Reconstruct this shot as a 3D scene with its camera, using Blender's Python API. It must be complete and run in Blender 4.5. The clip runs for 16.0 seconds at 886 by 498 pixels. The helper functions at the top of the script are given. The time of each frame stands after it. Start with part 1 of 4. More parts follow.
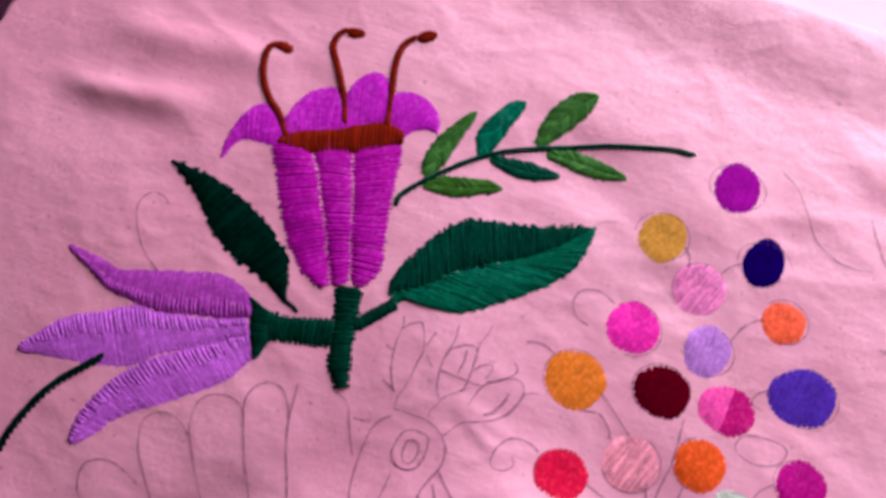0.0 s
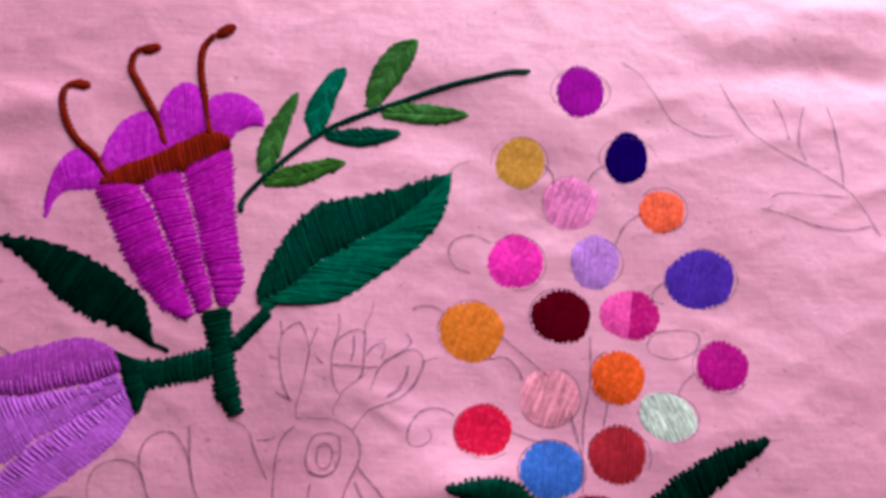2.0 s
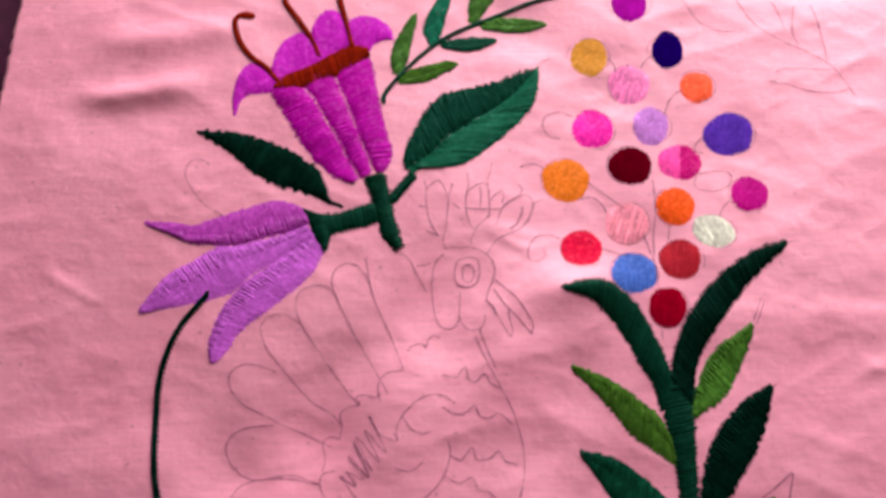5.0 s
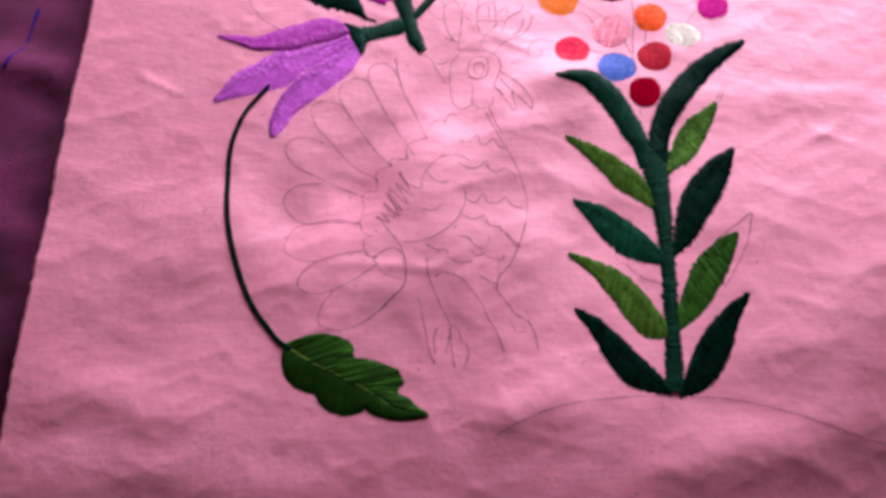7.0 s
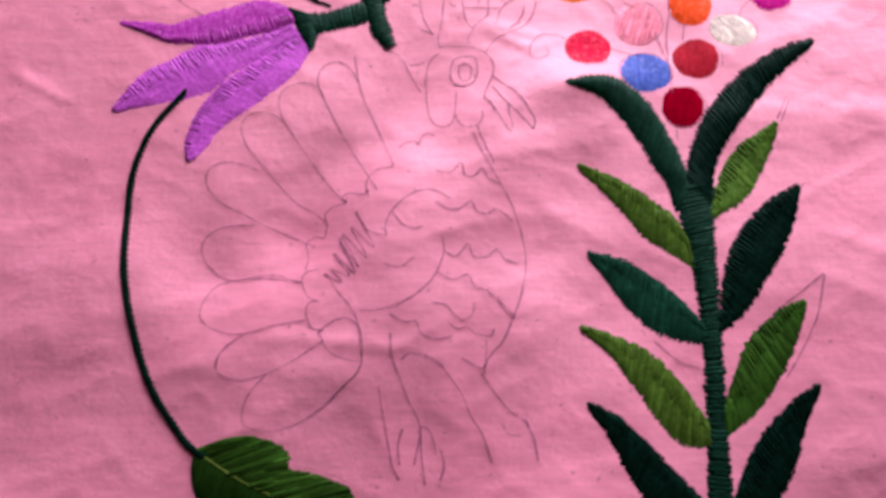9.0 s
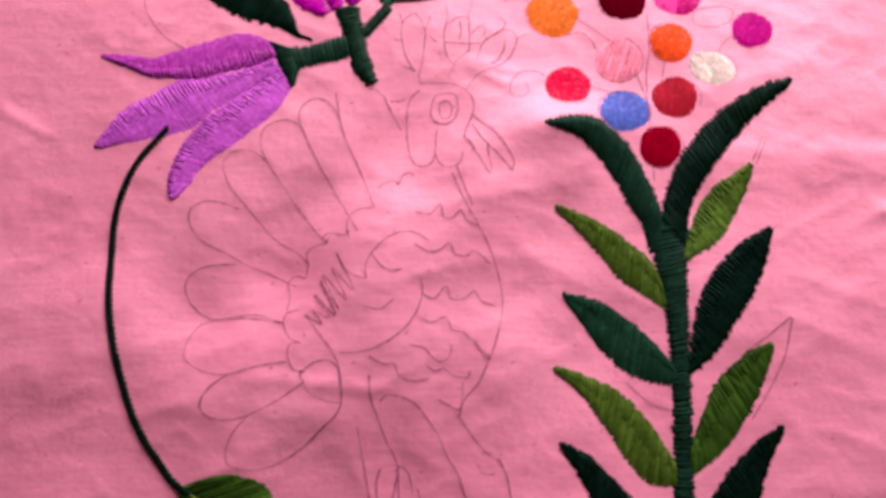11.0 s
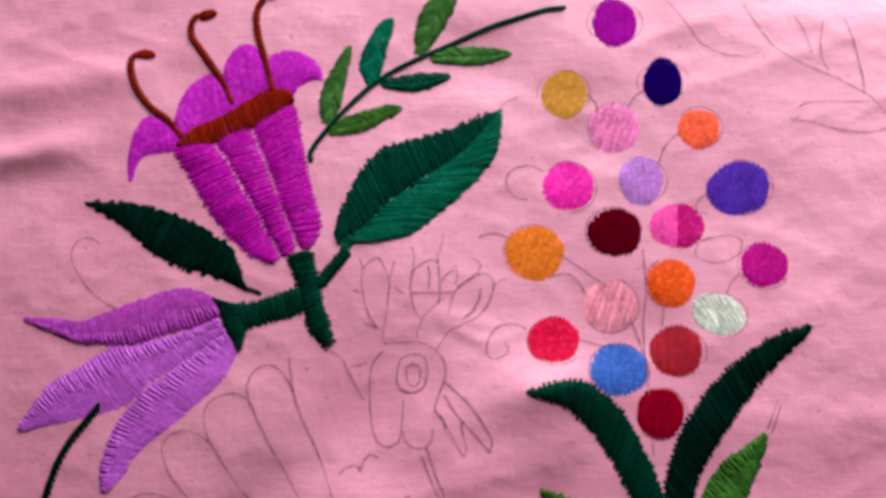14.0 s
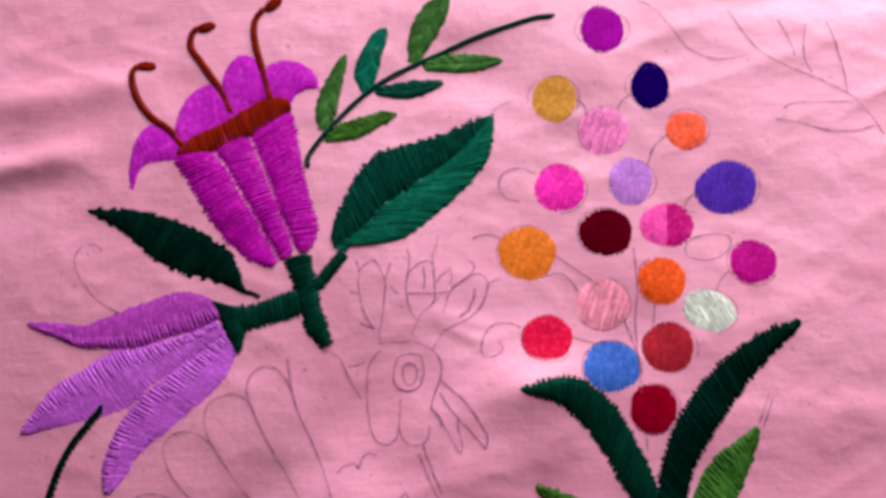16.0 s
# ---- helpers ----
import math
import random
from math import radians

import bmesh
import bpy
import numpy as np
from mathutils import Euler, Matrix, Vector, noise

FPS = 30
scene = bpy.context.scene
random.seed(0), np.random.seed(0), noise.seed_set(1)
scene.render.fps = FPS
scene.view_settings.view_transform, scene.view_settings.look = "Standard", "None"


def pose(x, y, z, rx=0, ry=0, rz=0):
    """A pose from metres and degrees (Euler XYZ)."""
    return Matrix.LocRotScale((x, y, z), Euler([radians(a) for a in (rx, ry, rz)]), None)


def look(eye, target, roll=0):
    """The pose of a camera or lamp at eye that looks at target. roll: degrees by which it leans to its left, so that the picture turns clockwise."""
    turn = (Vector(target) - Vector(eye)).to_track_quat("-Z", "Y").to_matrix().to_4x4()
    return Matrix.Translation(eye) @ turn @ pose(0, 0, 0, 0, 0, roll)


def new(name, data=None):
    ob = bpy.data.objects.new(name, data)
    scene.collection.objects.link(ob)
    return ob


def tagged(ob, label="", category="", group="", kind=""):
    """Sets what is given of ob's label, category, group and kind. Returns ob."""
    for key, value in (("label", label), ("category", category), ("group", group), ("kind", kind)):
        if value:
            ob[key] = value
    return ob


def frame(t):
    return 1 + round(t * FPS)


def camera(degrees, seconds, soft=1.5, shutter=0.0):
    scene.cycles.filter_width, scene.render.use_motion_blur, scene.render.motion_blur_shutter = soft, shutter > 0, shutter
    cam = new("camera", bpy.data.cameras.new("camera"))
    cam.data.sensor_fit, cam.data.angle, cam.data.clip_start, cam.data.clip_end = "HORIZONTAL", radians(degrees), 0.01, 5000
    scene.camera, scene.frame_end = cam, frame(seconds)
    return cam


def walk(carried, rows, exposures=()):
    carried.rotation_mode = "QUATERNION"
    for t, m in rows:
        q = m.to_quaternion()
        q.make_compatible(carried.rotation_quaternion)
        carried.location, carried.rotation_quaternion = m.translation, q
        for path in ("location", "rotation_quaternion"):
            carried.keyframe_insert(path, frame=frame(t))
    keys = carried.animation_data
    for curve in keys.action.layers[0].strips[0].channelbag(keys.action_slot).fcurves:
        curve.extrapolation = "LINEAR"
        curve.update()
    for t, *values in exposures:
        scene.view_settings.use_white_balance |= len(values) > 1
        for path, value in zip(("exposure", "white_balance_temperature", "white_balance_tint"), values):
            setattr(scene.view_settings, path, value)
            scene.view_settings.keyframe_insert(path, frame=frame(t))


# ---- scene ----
# ---------------------------------------------------------------- camera
cam = camera(60.93, 16.0, soft=3.6)
ROWS = [
    (0, -60.95, 103.21, 209.13, 15.371, -1.512, 19.997),
    (0.5, -48.45, 104.55, 210.13, 14.846, -1.323, 14.167),
    (1, -35.36, 104.86, 201.08, 15.037, -0.496, 6.316),
    (1.5, -32.80, 107.98, 197.89, 14.336, -0.336, 3.676),
    (2, -34.10, 107.10, 198.01, 14.662, 0.072, 2.701),
    (2.5, -44.97, 90.97, 208.65, 14.857, 1.212, 0.981),
    (3, -51.66, 79.45, 213.17, 14.762, 1.060, -0.734),
    (3.2, -55.99, 79.10, 217.12, 13.443, 0.614, -1.405),
    (5.3, -82.99, 29.48, 254.27, 14.730, -1.829, -1.336),
    (5.5, -80.31, 12.06, 254.99, 15.629, -1.853, -0.627),
    (6, -70.95, -28.16, 266.58, 17.390, -0.201, -1.187),
    (6.5, -76.00, -42.20, 274.30, 17.774, -0.183, -1.907),
    (7, -81.61, -66.49, 277.45, 18.025, 0.621, -1.706),
    (7.5, -77.51, -78.26, 284.85, 17.809, -0.132, -2.475),
    (8, -77.72, -76.35, 281.86, 17.992, 0.103, -1.515),
    (8.5, -81.97, -44.51, 243.91, 16.111, -0.613, -1.305),
    (8.7, -79.02, -24.29, 219.13, 15.831, -0.257, -1.256),
    (10.8, -68.06, 1.61, 209.15, 13.292, -0.468, -0.855),
    (11, -69.64, 7.84, 226.23, 12.346, -0.718, -0.958),
    (11.5, -76.00, 12.96, 256.48, 14.726, -1.770, -2.083),
    (12, -73.62, 35.67, 261.97, 13.857, -1.097, -3.021),
    (12.5, -67.58, 72.49, 244.69, 13.028, 0.064, -2.488),
    (13, -61.18, 97.28, 223.19, 12.022, 1.302, -2.240),
    (13.5, -54.22, 101.90, 213.18, 11.189, 1.253, -2.162),
    (14, -53.98, 97.70, 214.35, 10.841, 0.606, -2.114),
    (14.5, -54.65, 94.48, 215.63, 11.108, 0.402, -2.286),
    (15, -52.47, 90.25, 215.78, 11.215, 0.881, -2.947),
    (15.5, -52.72, 88.44, 217.34, 11.006, 0.666, -3.383),
    (16, -51.75, 91.02, 217.66, 12.436, 0.979, -2.816),
]
EXPOSURES = [
    (0, -0.227, 5989, 20.6),
    (0.5, -0.255, 5609, 14.1),
    (1, -0.264, 5716, 14.7),
    (2, -0.265, 5788, 13.4),
    (2.5, -0.202, 6181, 20.6),
    (3, -0.149, 6440, 22.6),
    (5.5, 0.082, 7119, 31.1),
    (6, 0.124, 7090, 46.3),
    (6.5, 0.078, 6329, 40.4),
    (7, 0.138, 6656, 47.3),
    (7.5, 0.224, 7269, 57.0),
    (8, 0.197, 7046, 54.4),
    (8.5, 0.106, 6907, 55.1),
    (11, 0.092, 7879, 70.8),
    (11.5, 0.021, 7160, 45.1),
    (12, -0.012, 6788, 30.9),
    (12.5, -0.13, 6299, 28.4),
    (13, -0.167, 6623, 25.5),
    (13.5, -0.186, 6420, 19.4),
    (14, -0.188, 6298, 16.9),
    (14.5, -0.179, 6056, 17.1),
    (15, -0.167, 6214, 21.7),
    (15.5, -0.161, 6287, 22.0),
    (16, -0.164, 6288, 22.0),
]
walk(cam, [(t, pose(x / 1000, y / 1000, z / 1000, rx, ry, rz)) for t, x, y, z, rx, ry, rz in ROWS], EXPOSURES)

# ---------------------------------------------------------------- light: one window in the far wall, sky outside
world = bpy.data.worlds.new("world")
scene.world = world
world.use_nodes = True
wn = world.node_tree
sky = wn.nodes.new("ShaderNodeTexSky")
sky.sky_type, sky.sun_disc, sky.sun_elevation, sky.sun_rotation = "NISHITA", False, radians(40), radians(200)
wn.nodes["Background"].inputs["Strength"].default_value = 0.12
wn.links.new(sky.outputs["Color"], wn.nodes["Background"].inputs["Color"])

WIN = (-0.21, 0.54, 0.08, 0.54)          # x from, x to, z from, z to of the window opening
ROOM = (-1.3, 1.2, -1.3, 0.68, 2.2)       # x from, x to, y from, y to, height
FLOOR_Z = -0.052
lamp = bpy.data.lights.new("window_daylight", "AREA")
lamp.shape, lamp.size, lamp.size_y = "RECTANGLE", WIN[1] - WIN[0], WIN[3] - WIN[2]
lamp.energy, lamp.color = 14.3, (0.955, 1.0, 0.965)
lamp_ob = new("window_daylight", lamp)
lamp_ob.matrix_world = look(((WIN[0] + WIN[1]) / 2, ROOM[3] + 0.02, (WIN[2] + WIN[3]) / 2), (-0.05, 0.1, 0.0))


# ---------------------------------------------------------------- materials
def lin(r, g, b):
    """Linear colour from 0..255 display values."""
    return tuple(((c / 255 + 0.055) / 1.055) ** 2.4 if c > 10 else c / 255 / 12.92 for c in (r, g, b)) + (1.0,)


def shader(name):
    m = bpy.data.materials.new(name)
    m.use_nodes = True
    return m, m.node_tree.nodes, m.node_tree.links, m.node_tree.nodes["Principled BSDF"]


def ramp(n, stops):
    r = n.new("ShaderNodeValToRGB")
    while len(r.color_ramp.elements) < len(stops):
        r.color_ramp.elements.new(0.5)
    for e, (at, c) in zip(r.color_ramp.elements, stops):
        e.position, e.color = at, c
    return r


def grey(v):
    return (v, v, v, 1.0)


def mixer(n, l, blend, fac, a, b):
    m = n.new("ShaderNodeMix")
    m.data_type, m.blend_type = "RGBA", blend
    m.inputs[0].default_value = fac if isinstance(fac, float) else 1.0
    if not isinstance(fac, float):
        l.new(fac, m.inputs[0])
    for sock, v in ((m.inputs[6], a), (m.inputs[7], b)):
        if isinstance(v, tuple):
            sock.default_value = v
        else:
            l.new(v, sock)
    return m.outputs[2]


def noise_tex(n, l, vec, scale, detail=3.0, rough=0.55):
    t = n.new("ShaderNodeTexNoise")
    t.inputs["Scale"].default_value, t.inputs["Detail"].default_value, t.inputs["Roughness"].default_value = scale, detail, rough
    if vec is not None:
        l.new(vec, t.inputs["Vector"])
    return t.outputs["Fac"]


def thread(name, rgb, spread=0.13, gloss=0.55, shine=0.01, glint=0.0, sheen=None):
    """Stranded embroidery cotton: each stitch a little lighter or darker, the brightest as painted glints, with fine
    fibres along it.
    """
    m, n, l, p = shader(name)
    geo = n.new("ShaderNodeNewGeometry")
    # The top stops brighten a few strands: glints painted into the colour.
    tone = ramp(n, [(0.0, grey(1.0 - spread)), (0.55, grey(1.0)), (0.88, grey(1.0 + spread * 0.7)), (1.0, grey(1.0 + spread * 2.0))])
    l.new(geo.outputs["Random Per Island"], tone.inputs[0])
    uv = n.new("ShaderNodeUVMap")
    uv.uv_map = "thread"
    stretch = n.new("ShaderNodeMapping")
    stretch.inputs["Scale"].default_value = (0.7, 6.0, 1.0)
    l.new(uv.outputs[0], stretch.inputs[0])
    fibre = noise_tex(n, l, stretch.outputs[0], 1.6, 2.0)
    ftone = ramp(n, [(0.3, grey(0.86)), (0.7, grey(1.12))])
    l.new(fibre, ftone.inputs[0])
    obj = n.new("ShaderNodeTexCoord")
    patch = ramp(n, [(0.3, grey(0.88)), (0.7, grey(1.10))])
    l.new(noise_tex(n, l, obj.outputs["Object"], 160.0, 2.0), patch.inputs[0])
    c = mixer(n, l, "MULTIPLY", 1.0, lin(*rgb), tone.outputs[0])
    c = mixer(n, l, "MULTIPLY", 1.0, c, ftone.outputs[0])
    c = mixer(n, l, "MULTIPLY", 1.0, c, patch.outputs[0])
    fuzz = noise_tex(n, l, obj.outputs["Object"], 750.0, 2.0)
    # Fibre fuzz tone; its pale grains also paint glossy specks into the colour.
    fuzz_glints = ramp(n, [(0.32, grey(0.84)), (0.68, grey(1.14))])
    l.new(fuzz, fuzz_glints.inputs[0])
    c = mixer(n, l, "MULTIPLY", 1.0, c, fuzz_glints.outputs[0])
    l.new(c, p.inputs["Base Color"])
    p.inputs["Roughness"].default_value = gloss
    p.inputs["Specular IOR Level"].default_value = shine
    if sheen:
        p.inputs["Specular Tint"].default_value = (*sheen, 1.0)
    if glint:
        lustre = ramp(n, [(0.52, grey(shine)), (0.66, grey(shine + glint))])
        l.new(fuzz, lustre.inputs[0])
        l.new(lustre.outputs[0], p.inputs["Specular IOR Level"])
    b = n.new("ShaderNodeBump")
    b.inputs["Strength"].default_value, b.inputs["Distance"].default_value = 0.6, 0.00012
    l.new(fibre, b.inputs["Height"])
    l.new(b.outputs[0], p.inputs["Normal"])
    return m


def cotton(name, light, dark):
    """Plain-weave cotton: crossing yarns, slubs, faint stains."""
    m, n, l, p = shader(name)
    co = n.new("ShaderNodeTexCoord").outputs["Object"]
    heights = []
    for direction in ("X", "Y"):
        w = n.new("ShaderNodeTexWave")
        w.wave_type, w.bands_direction = "BANDS", direction
        w.inputs["Scale"].default_value, w.inputs["Distortion"].default_value = 560.0, 1.2
        w.inputs["Detail"].default_value, w.inputs["Detail Scale"].default_value = 2.0, 0.6
        l.new(co, w.inputs["Vector"])
        heights.append(w.outputs["Fac"])
    weave = mixer(n, l, "MIX", 0.5, heights[0], heights[1])
    stain = ramp(n, [(0.32, dark), (0.62, light)])
    l.new(noise_tex(n, l, co, 22.0, 5.0, 0.6), stain.inputs[0])
    stretch = n.new("ShaderNodeMapping")
    stretch.inputs["Scale"].default_value = (60.0, 900.0, 400.0)
    l.new(co, stretch.inputs[0])
    slub = ramp(n, [(0.35, grey(0.95)), (0.62, grey(1.03))])
    l.new(noise_tex(n, l, stretch.outputs[0], 1.0, 2.0), slub.inputs[0])
    wtone = ramp(n, [(0.0, grey(0.93)), (1.0, grey(1.05))])
    l.new(weave, wtone.inputs[0])
    speck = ramp(n, [(0.0, grey(1.0)), (0.69, grey(1.0)), (0.75, grey(0.62))])
    l.new(noise_tex(n, l, co, 430.0, 2.0), speck.inputs[0])
    c = mixer(n, l, "MULTIPLY", 1.0, stain.outputs[0], slub.outputs[0])
    c = mixer(n, l, "MULTIPLY", 1.0, c, wtone.outputs[0])
    c = mixer(n, l, "MULTIPLY", 1.0, c, speck.outputs[0])
    l.new(c, p.inputs["Base Color"])
    p.inputs["Roughness"].default_value = 0.55
    p.inputs["Specular IOR Level"].default_value = 0.66
    p.inputs["Sheen Weight"].default_value, p.inputs["Sheen Roughness"].default_value = 0.10, 0.5
    crease = noise_tex(n, l, co, 95.0, 6.0, 0.66)
    b1 = n.new("ShaderNodeBump")
    b1.inputs["Strength"].default_value, b1.inputs["Distance"].default_value = 0.30, 0.0012
    l.new(crease, b1.inputs["Height"])
    b2 = n.new("ShaderNodeBump")
    b2.inputs["Strength"].default_value, b2.inputs["Distance"].default_value = 0.36, 0.00012
    l.new(weave, b2.inputs["Height"])
    b3 = n.new("ShaderNodeBump")
    b3.inputs["Strength"].default_value, b3.inputs["Distance"].default_value = 0.12, 0.0004
    l.new(noise_tex(n, l, co, 380.0, 3.0, 0.6), b3.inputs["Height"])
    l.new(b1.outputs[0], b3.inputs["Normal"])
    l.new(b3.outputs[0], b2.inputs["Normal"])
    l.new(b2.outputs[0], p.inputs["Normal"])
    return m


def plush(name, rgb_a, rgb_b):
    """Short-pile velvet blanket, brushed in patches."""
    m, n, l, p = shader(name)
    co = n.new("ShaderNodeTexCoord").outputs["Object"]
    brushed = ramp(n, [(0.35, lin(*rgb_a)), (0.65, lin(*rgb_b))])
    l.new(noise_tex(n, l, co, 26.0, 5.0, 0.65), brushed.inputs[0])
    pile = noise_tex(n, l, co, 1400.0, 2.0)
    tone = ramp(n, [(0.3, grey(0.75)), (0.7, grey(1.2))])
    l.new(pile, tone.inputs[0])
    l.new(mixer(n, l, "MULTIPLY", 1.0, brushed.outputs[0], tone.outputs[0]), p.inputs["Base Color"])
    p.inputs["Roughness"].default_value = 0.9
    p.inputs["Sheen Weight"].default_value, p.inputs["Sheen Roughness"].default_value = 0.03, 0.35
    p.inputs["Sheen Tint"].default_value = lin(190, 140, 200)
    b = n.new("ShaderNodeBump")
    b.inputs["Strength"].default_value, b.inputs["Distance"].default_value = 0.6, 0.0006
    l.new(pile, b.inputs["Height"])
    l.new(b.outputs[0], p.inputs["Normal"])
    return m


def graphite(name):
    """Broken soft pencil line: graphite only on the tops of the weave."""
    m, n, l, p = shader(name)
    co = n.new("ShaderNodeTexCoord").outputs["Object"]
    cover = ramp(n, [(0.30, grey(0.14)), (0.68, grey(0.66))])
    l.new(noise_tex(n, l, co, 420.0, 3.0, 0.7), cover.inputs[0])
    p.inputs["Base Color"].default_value = lin(124, 70, 104)
    p.inputs["Roughness"].default_value = 0.6
    l.new(cover.outputs[0], p.inputs["Alpha"])
    return m


def painted(name, rgb, rough=0.8):
    m, n, l, p = shader(name)
    co = n.new("ShaderNodeTexCoord").outputs["Object"]
    tone = ramp(n, [(0.3, grey(0.92)), (0.7, grey(1.04))])
    l.new(noise_tex(n, l, co, 3.0, 5.0), tone.inputs[0])
    l.new(mixer(n, l, "MULTIPLY", 1.0, lin(*rgb), tone.outputs[0]), p.inputs["Base Color"])
    p.inputs["Roughness"].default_value = rough
    b = n.new("ShaderNodeBump")
    b.inputs["Strength"].default_value, b.inputs["Distance"].default_value = 0.2, 0.002
    l.new(noise_tex(n, l, co, 60.0, 3.0), b.inputs["Height"])
    l.new(b.outputs[0], p.inputs["Normal"])
    return m


# Pink of the added, unseen walls, chosen to redden the fill light in shadows.
FILL_TINT_RGB = (152, 76, 86)
PINK = cotton("pink_cotton", (0.770, 0.284, 0.395, 1.0), (0.700, 0.232, 0.335, 1.0))
PLUSH = plush("purple_plush", (62, 4, 42), (108, 28, 78))
BLUE_YARN = thread("blue_yarn", (46, 34, 120))
PENCIL = graphite("pencil_graphite")
WALL = painted("fill_tint_paint", FILL_TINT_RGB)
TRIM = painted("white_trim", (236, 234, 228), 0.5)
BOARDS = painted("floor_paint", (150, 120, 95), 0.6)
MAGENTA_F = thread("magenta_f_thread", (184, 28, 172), spread=0.12, shine=0.03, gloss=0.45, glint=0.22)
FUCHSIA = thread("fuchsia_thread", (172, 14, 148), spread=0.12, shine=0.03, gloss=0.45, glint=0.22)
RUST = thread("rust_thread", (112, 24, 10), spread=0.25, shine=0.0)
ORCHID = thread("orchid_thread", (190, 88, 196), spread=0.07, shine=0.08, gloss=0.42, glint=0.35)
AMETHYST = thread("amethyst_thread", (166, 58, 160), spread=0.07, shine=0.08, gloss=0.42, glint=0.35)
GREEN_SHEEN = (0.02, 1.0, 0.68)
# Wide spread on pine and bottle paints occasional bright glints on strands.
PINE = thread("pine_thread", (0, 40, 28), spread=0.3, shine=0.05, gloss=0.36, glint=0.10, sheen=GREEN_SHEEN)
BOTTLE = thread("bottle_thread", (0, 24, 17), spread=0.4, shine=0.02, gloss=0.34, glint=0.06, sheen=GREEN_SHEEN)
PINE_M = thread("pine_m_thread", (0, 52, 37), spread=0.3, shine=0.03, gloss=0.36, glint=0.12, sheen=GREEN_SHEEN)
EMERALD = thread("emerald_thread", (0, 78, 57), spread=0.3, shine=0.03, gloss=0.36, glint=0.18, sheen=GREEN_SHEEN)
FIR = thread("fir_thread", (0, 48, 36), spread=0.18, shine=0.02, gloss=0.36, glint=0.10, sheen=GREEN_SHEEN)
# Spread this wide paints the strand highlights of the moss leaves into the colour.
MOSS = thread("moss_thread", (30, 78, 22), spread=0.55, shine=0.03)
MOSS_D = thread("moss_d_thread", (14, 50, 12))
MOSS_L = thread("moss_l_thread", (90, 125, 50))
LEAF = thread("leaf_thread", (54, 96, 40), spread=0.3, shine=0.0, gloss=0.42, glint=0.1)
TEAL = thread("teal_thread", (0, 92, 70), spread=0.3, shine=0.0, gloss=0.42, glint=0.1)
OLIVE = thread("olive_thread", (50, 88, 28), spread=0.3, shine=0.0, gloss=0.42, glint=0.1)
GRASS = thread("grass_thread", (56, 102, 36), spread=0.3, shine=0.0, gloss=0.42, glint=0.1)
YELLOW = thread("yellow_thread", (206, 140, 54), spread=0.1, shine=0.04, gloss=0.42, glint=0.28)
NAVY = thread("navy_thread", (20, 0, 80), spread=0.1, shine=0.0)
# Rose: spread whitens some strands, painting sparkle besides the real specular glint.
ROSE = thread("rose_thread", (250, 132, 192), spread=0.3, shine=0.15, gloss=0.35, glint=0.9)
CORAL = thread("coral_thread", (252, 98, 64), spread=0.1, shine=0.04, gloss=0.42, glint=0.28)
HOTPINK = thread("hotpink_thread", (236, 42, 162), spread=0.1, shine=0.04, gloss=0.42, glint=0.28)
LILAC = thread("lilac_thread", (188, 120, 200), spread=0.1, shine=0.04, gloss=0.42, glint=0.28)
VIOLET = thread("violet_thread", (84, 44, 165), spread=0.1, shine=0.03, glint=0.08)
MAROON = thread("maroon_thread", (86, 0, 18), spread=0.1, shine=0.0)
TWOTONE = thread("twotone_thread", (240, 76, 160), spread=0.1, shine=0.04, gloss=0.42, glint=0.28)
CERISE = thread("cerise_thread", (190, 20, 112), spread=0.1, shine=0.04, gloss=0.42, glint=0.28)
ORANGE = thread("orange_thread", (224, 116, 34), spread=0.1, shine=0.04, gloss=0.42, glint=0.28)
TANGERINE = thread("tangerine_thread", (234, 86, 28), spread=0.1, shine=0.04, gloss=0.42, glint=0.28)
MAGENTA = thread("magenta_thread", (176, 12, 120), spread=0.1, shine=0.03, glint=0.08)
# Shell pink and mint: whitish sparkles painted through the strand spread too.
SHELLPINK = thread("shellpink_thread", (255, 152, 174), spread=0.3, shine=0.15, gloss=0.35, glint=0.9)
MINT = thread("mint_thread", (205, 208, 192), spread=0.3, shine=0.15, gloss=0.35, glint=0.9)
RED = thread("red_thread", (216, 18, 62), spread=0.1, shine=0.04, gloss=0.42, glint=0.28)
BRICK = thread("brick_thread", (164, 34, 46), spread=0.1, shine=0.02, glint=0.04)
BLUE = thread("blue_thread", (60, 100, 184), spread=0.1, shine=0.04, gloss=0.42, glint=0.28)
CRIMSON = thread("crimson_thread", (142, 0, 30), spread=0.1, shine=0.0)
PURPLE = thread("purple_thread", (150, 16, 138), spread=0.1, shine=0.0)

# ---------------------------------------------------------------- added unseen room that encloses the work; its pink tints the fill
def box(bm, x0, x1, y0, y1, z0, z1):
    v = [bm.verts.new((x, y, z)) for x in (x0, x1) for y in (y0, y1) for z in (z0, z1)]
    for f in ((0, 1, 3, 2), (4, 6, 7, 5), (0, 4, 5, 1), (2, 3, 7, 6), (0, 2, 6, 4), (1, 5, 7, 3)):
        bm.faces.new([v[i] for i in f])


def link(name, bm, material, parent=None, label="", smooth=False):
    me = bpy.data.meshes.new(name)
    bm.normal_update()
    bm.to_mesh(me)
    bm.free()
    if smooth:
        me.polygons.foreach_set("use_smooth", [True] * len(me.polygons))
    me.materials.append(material)
    ob = new(name, me)
    ob.parent = parent
    if label:
        tagged(ob, label)
    return ob


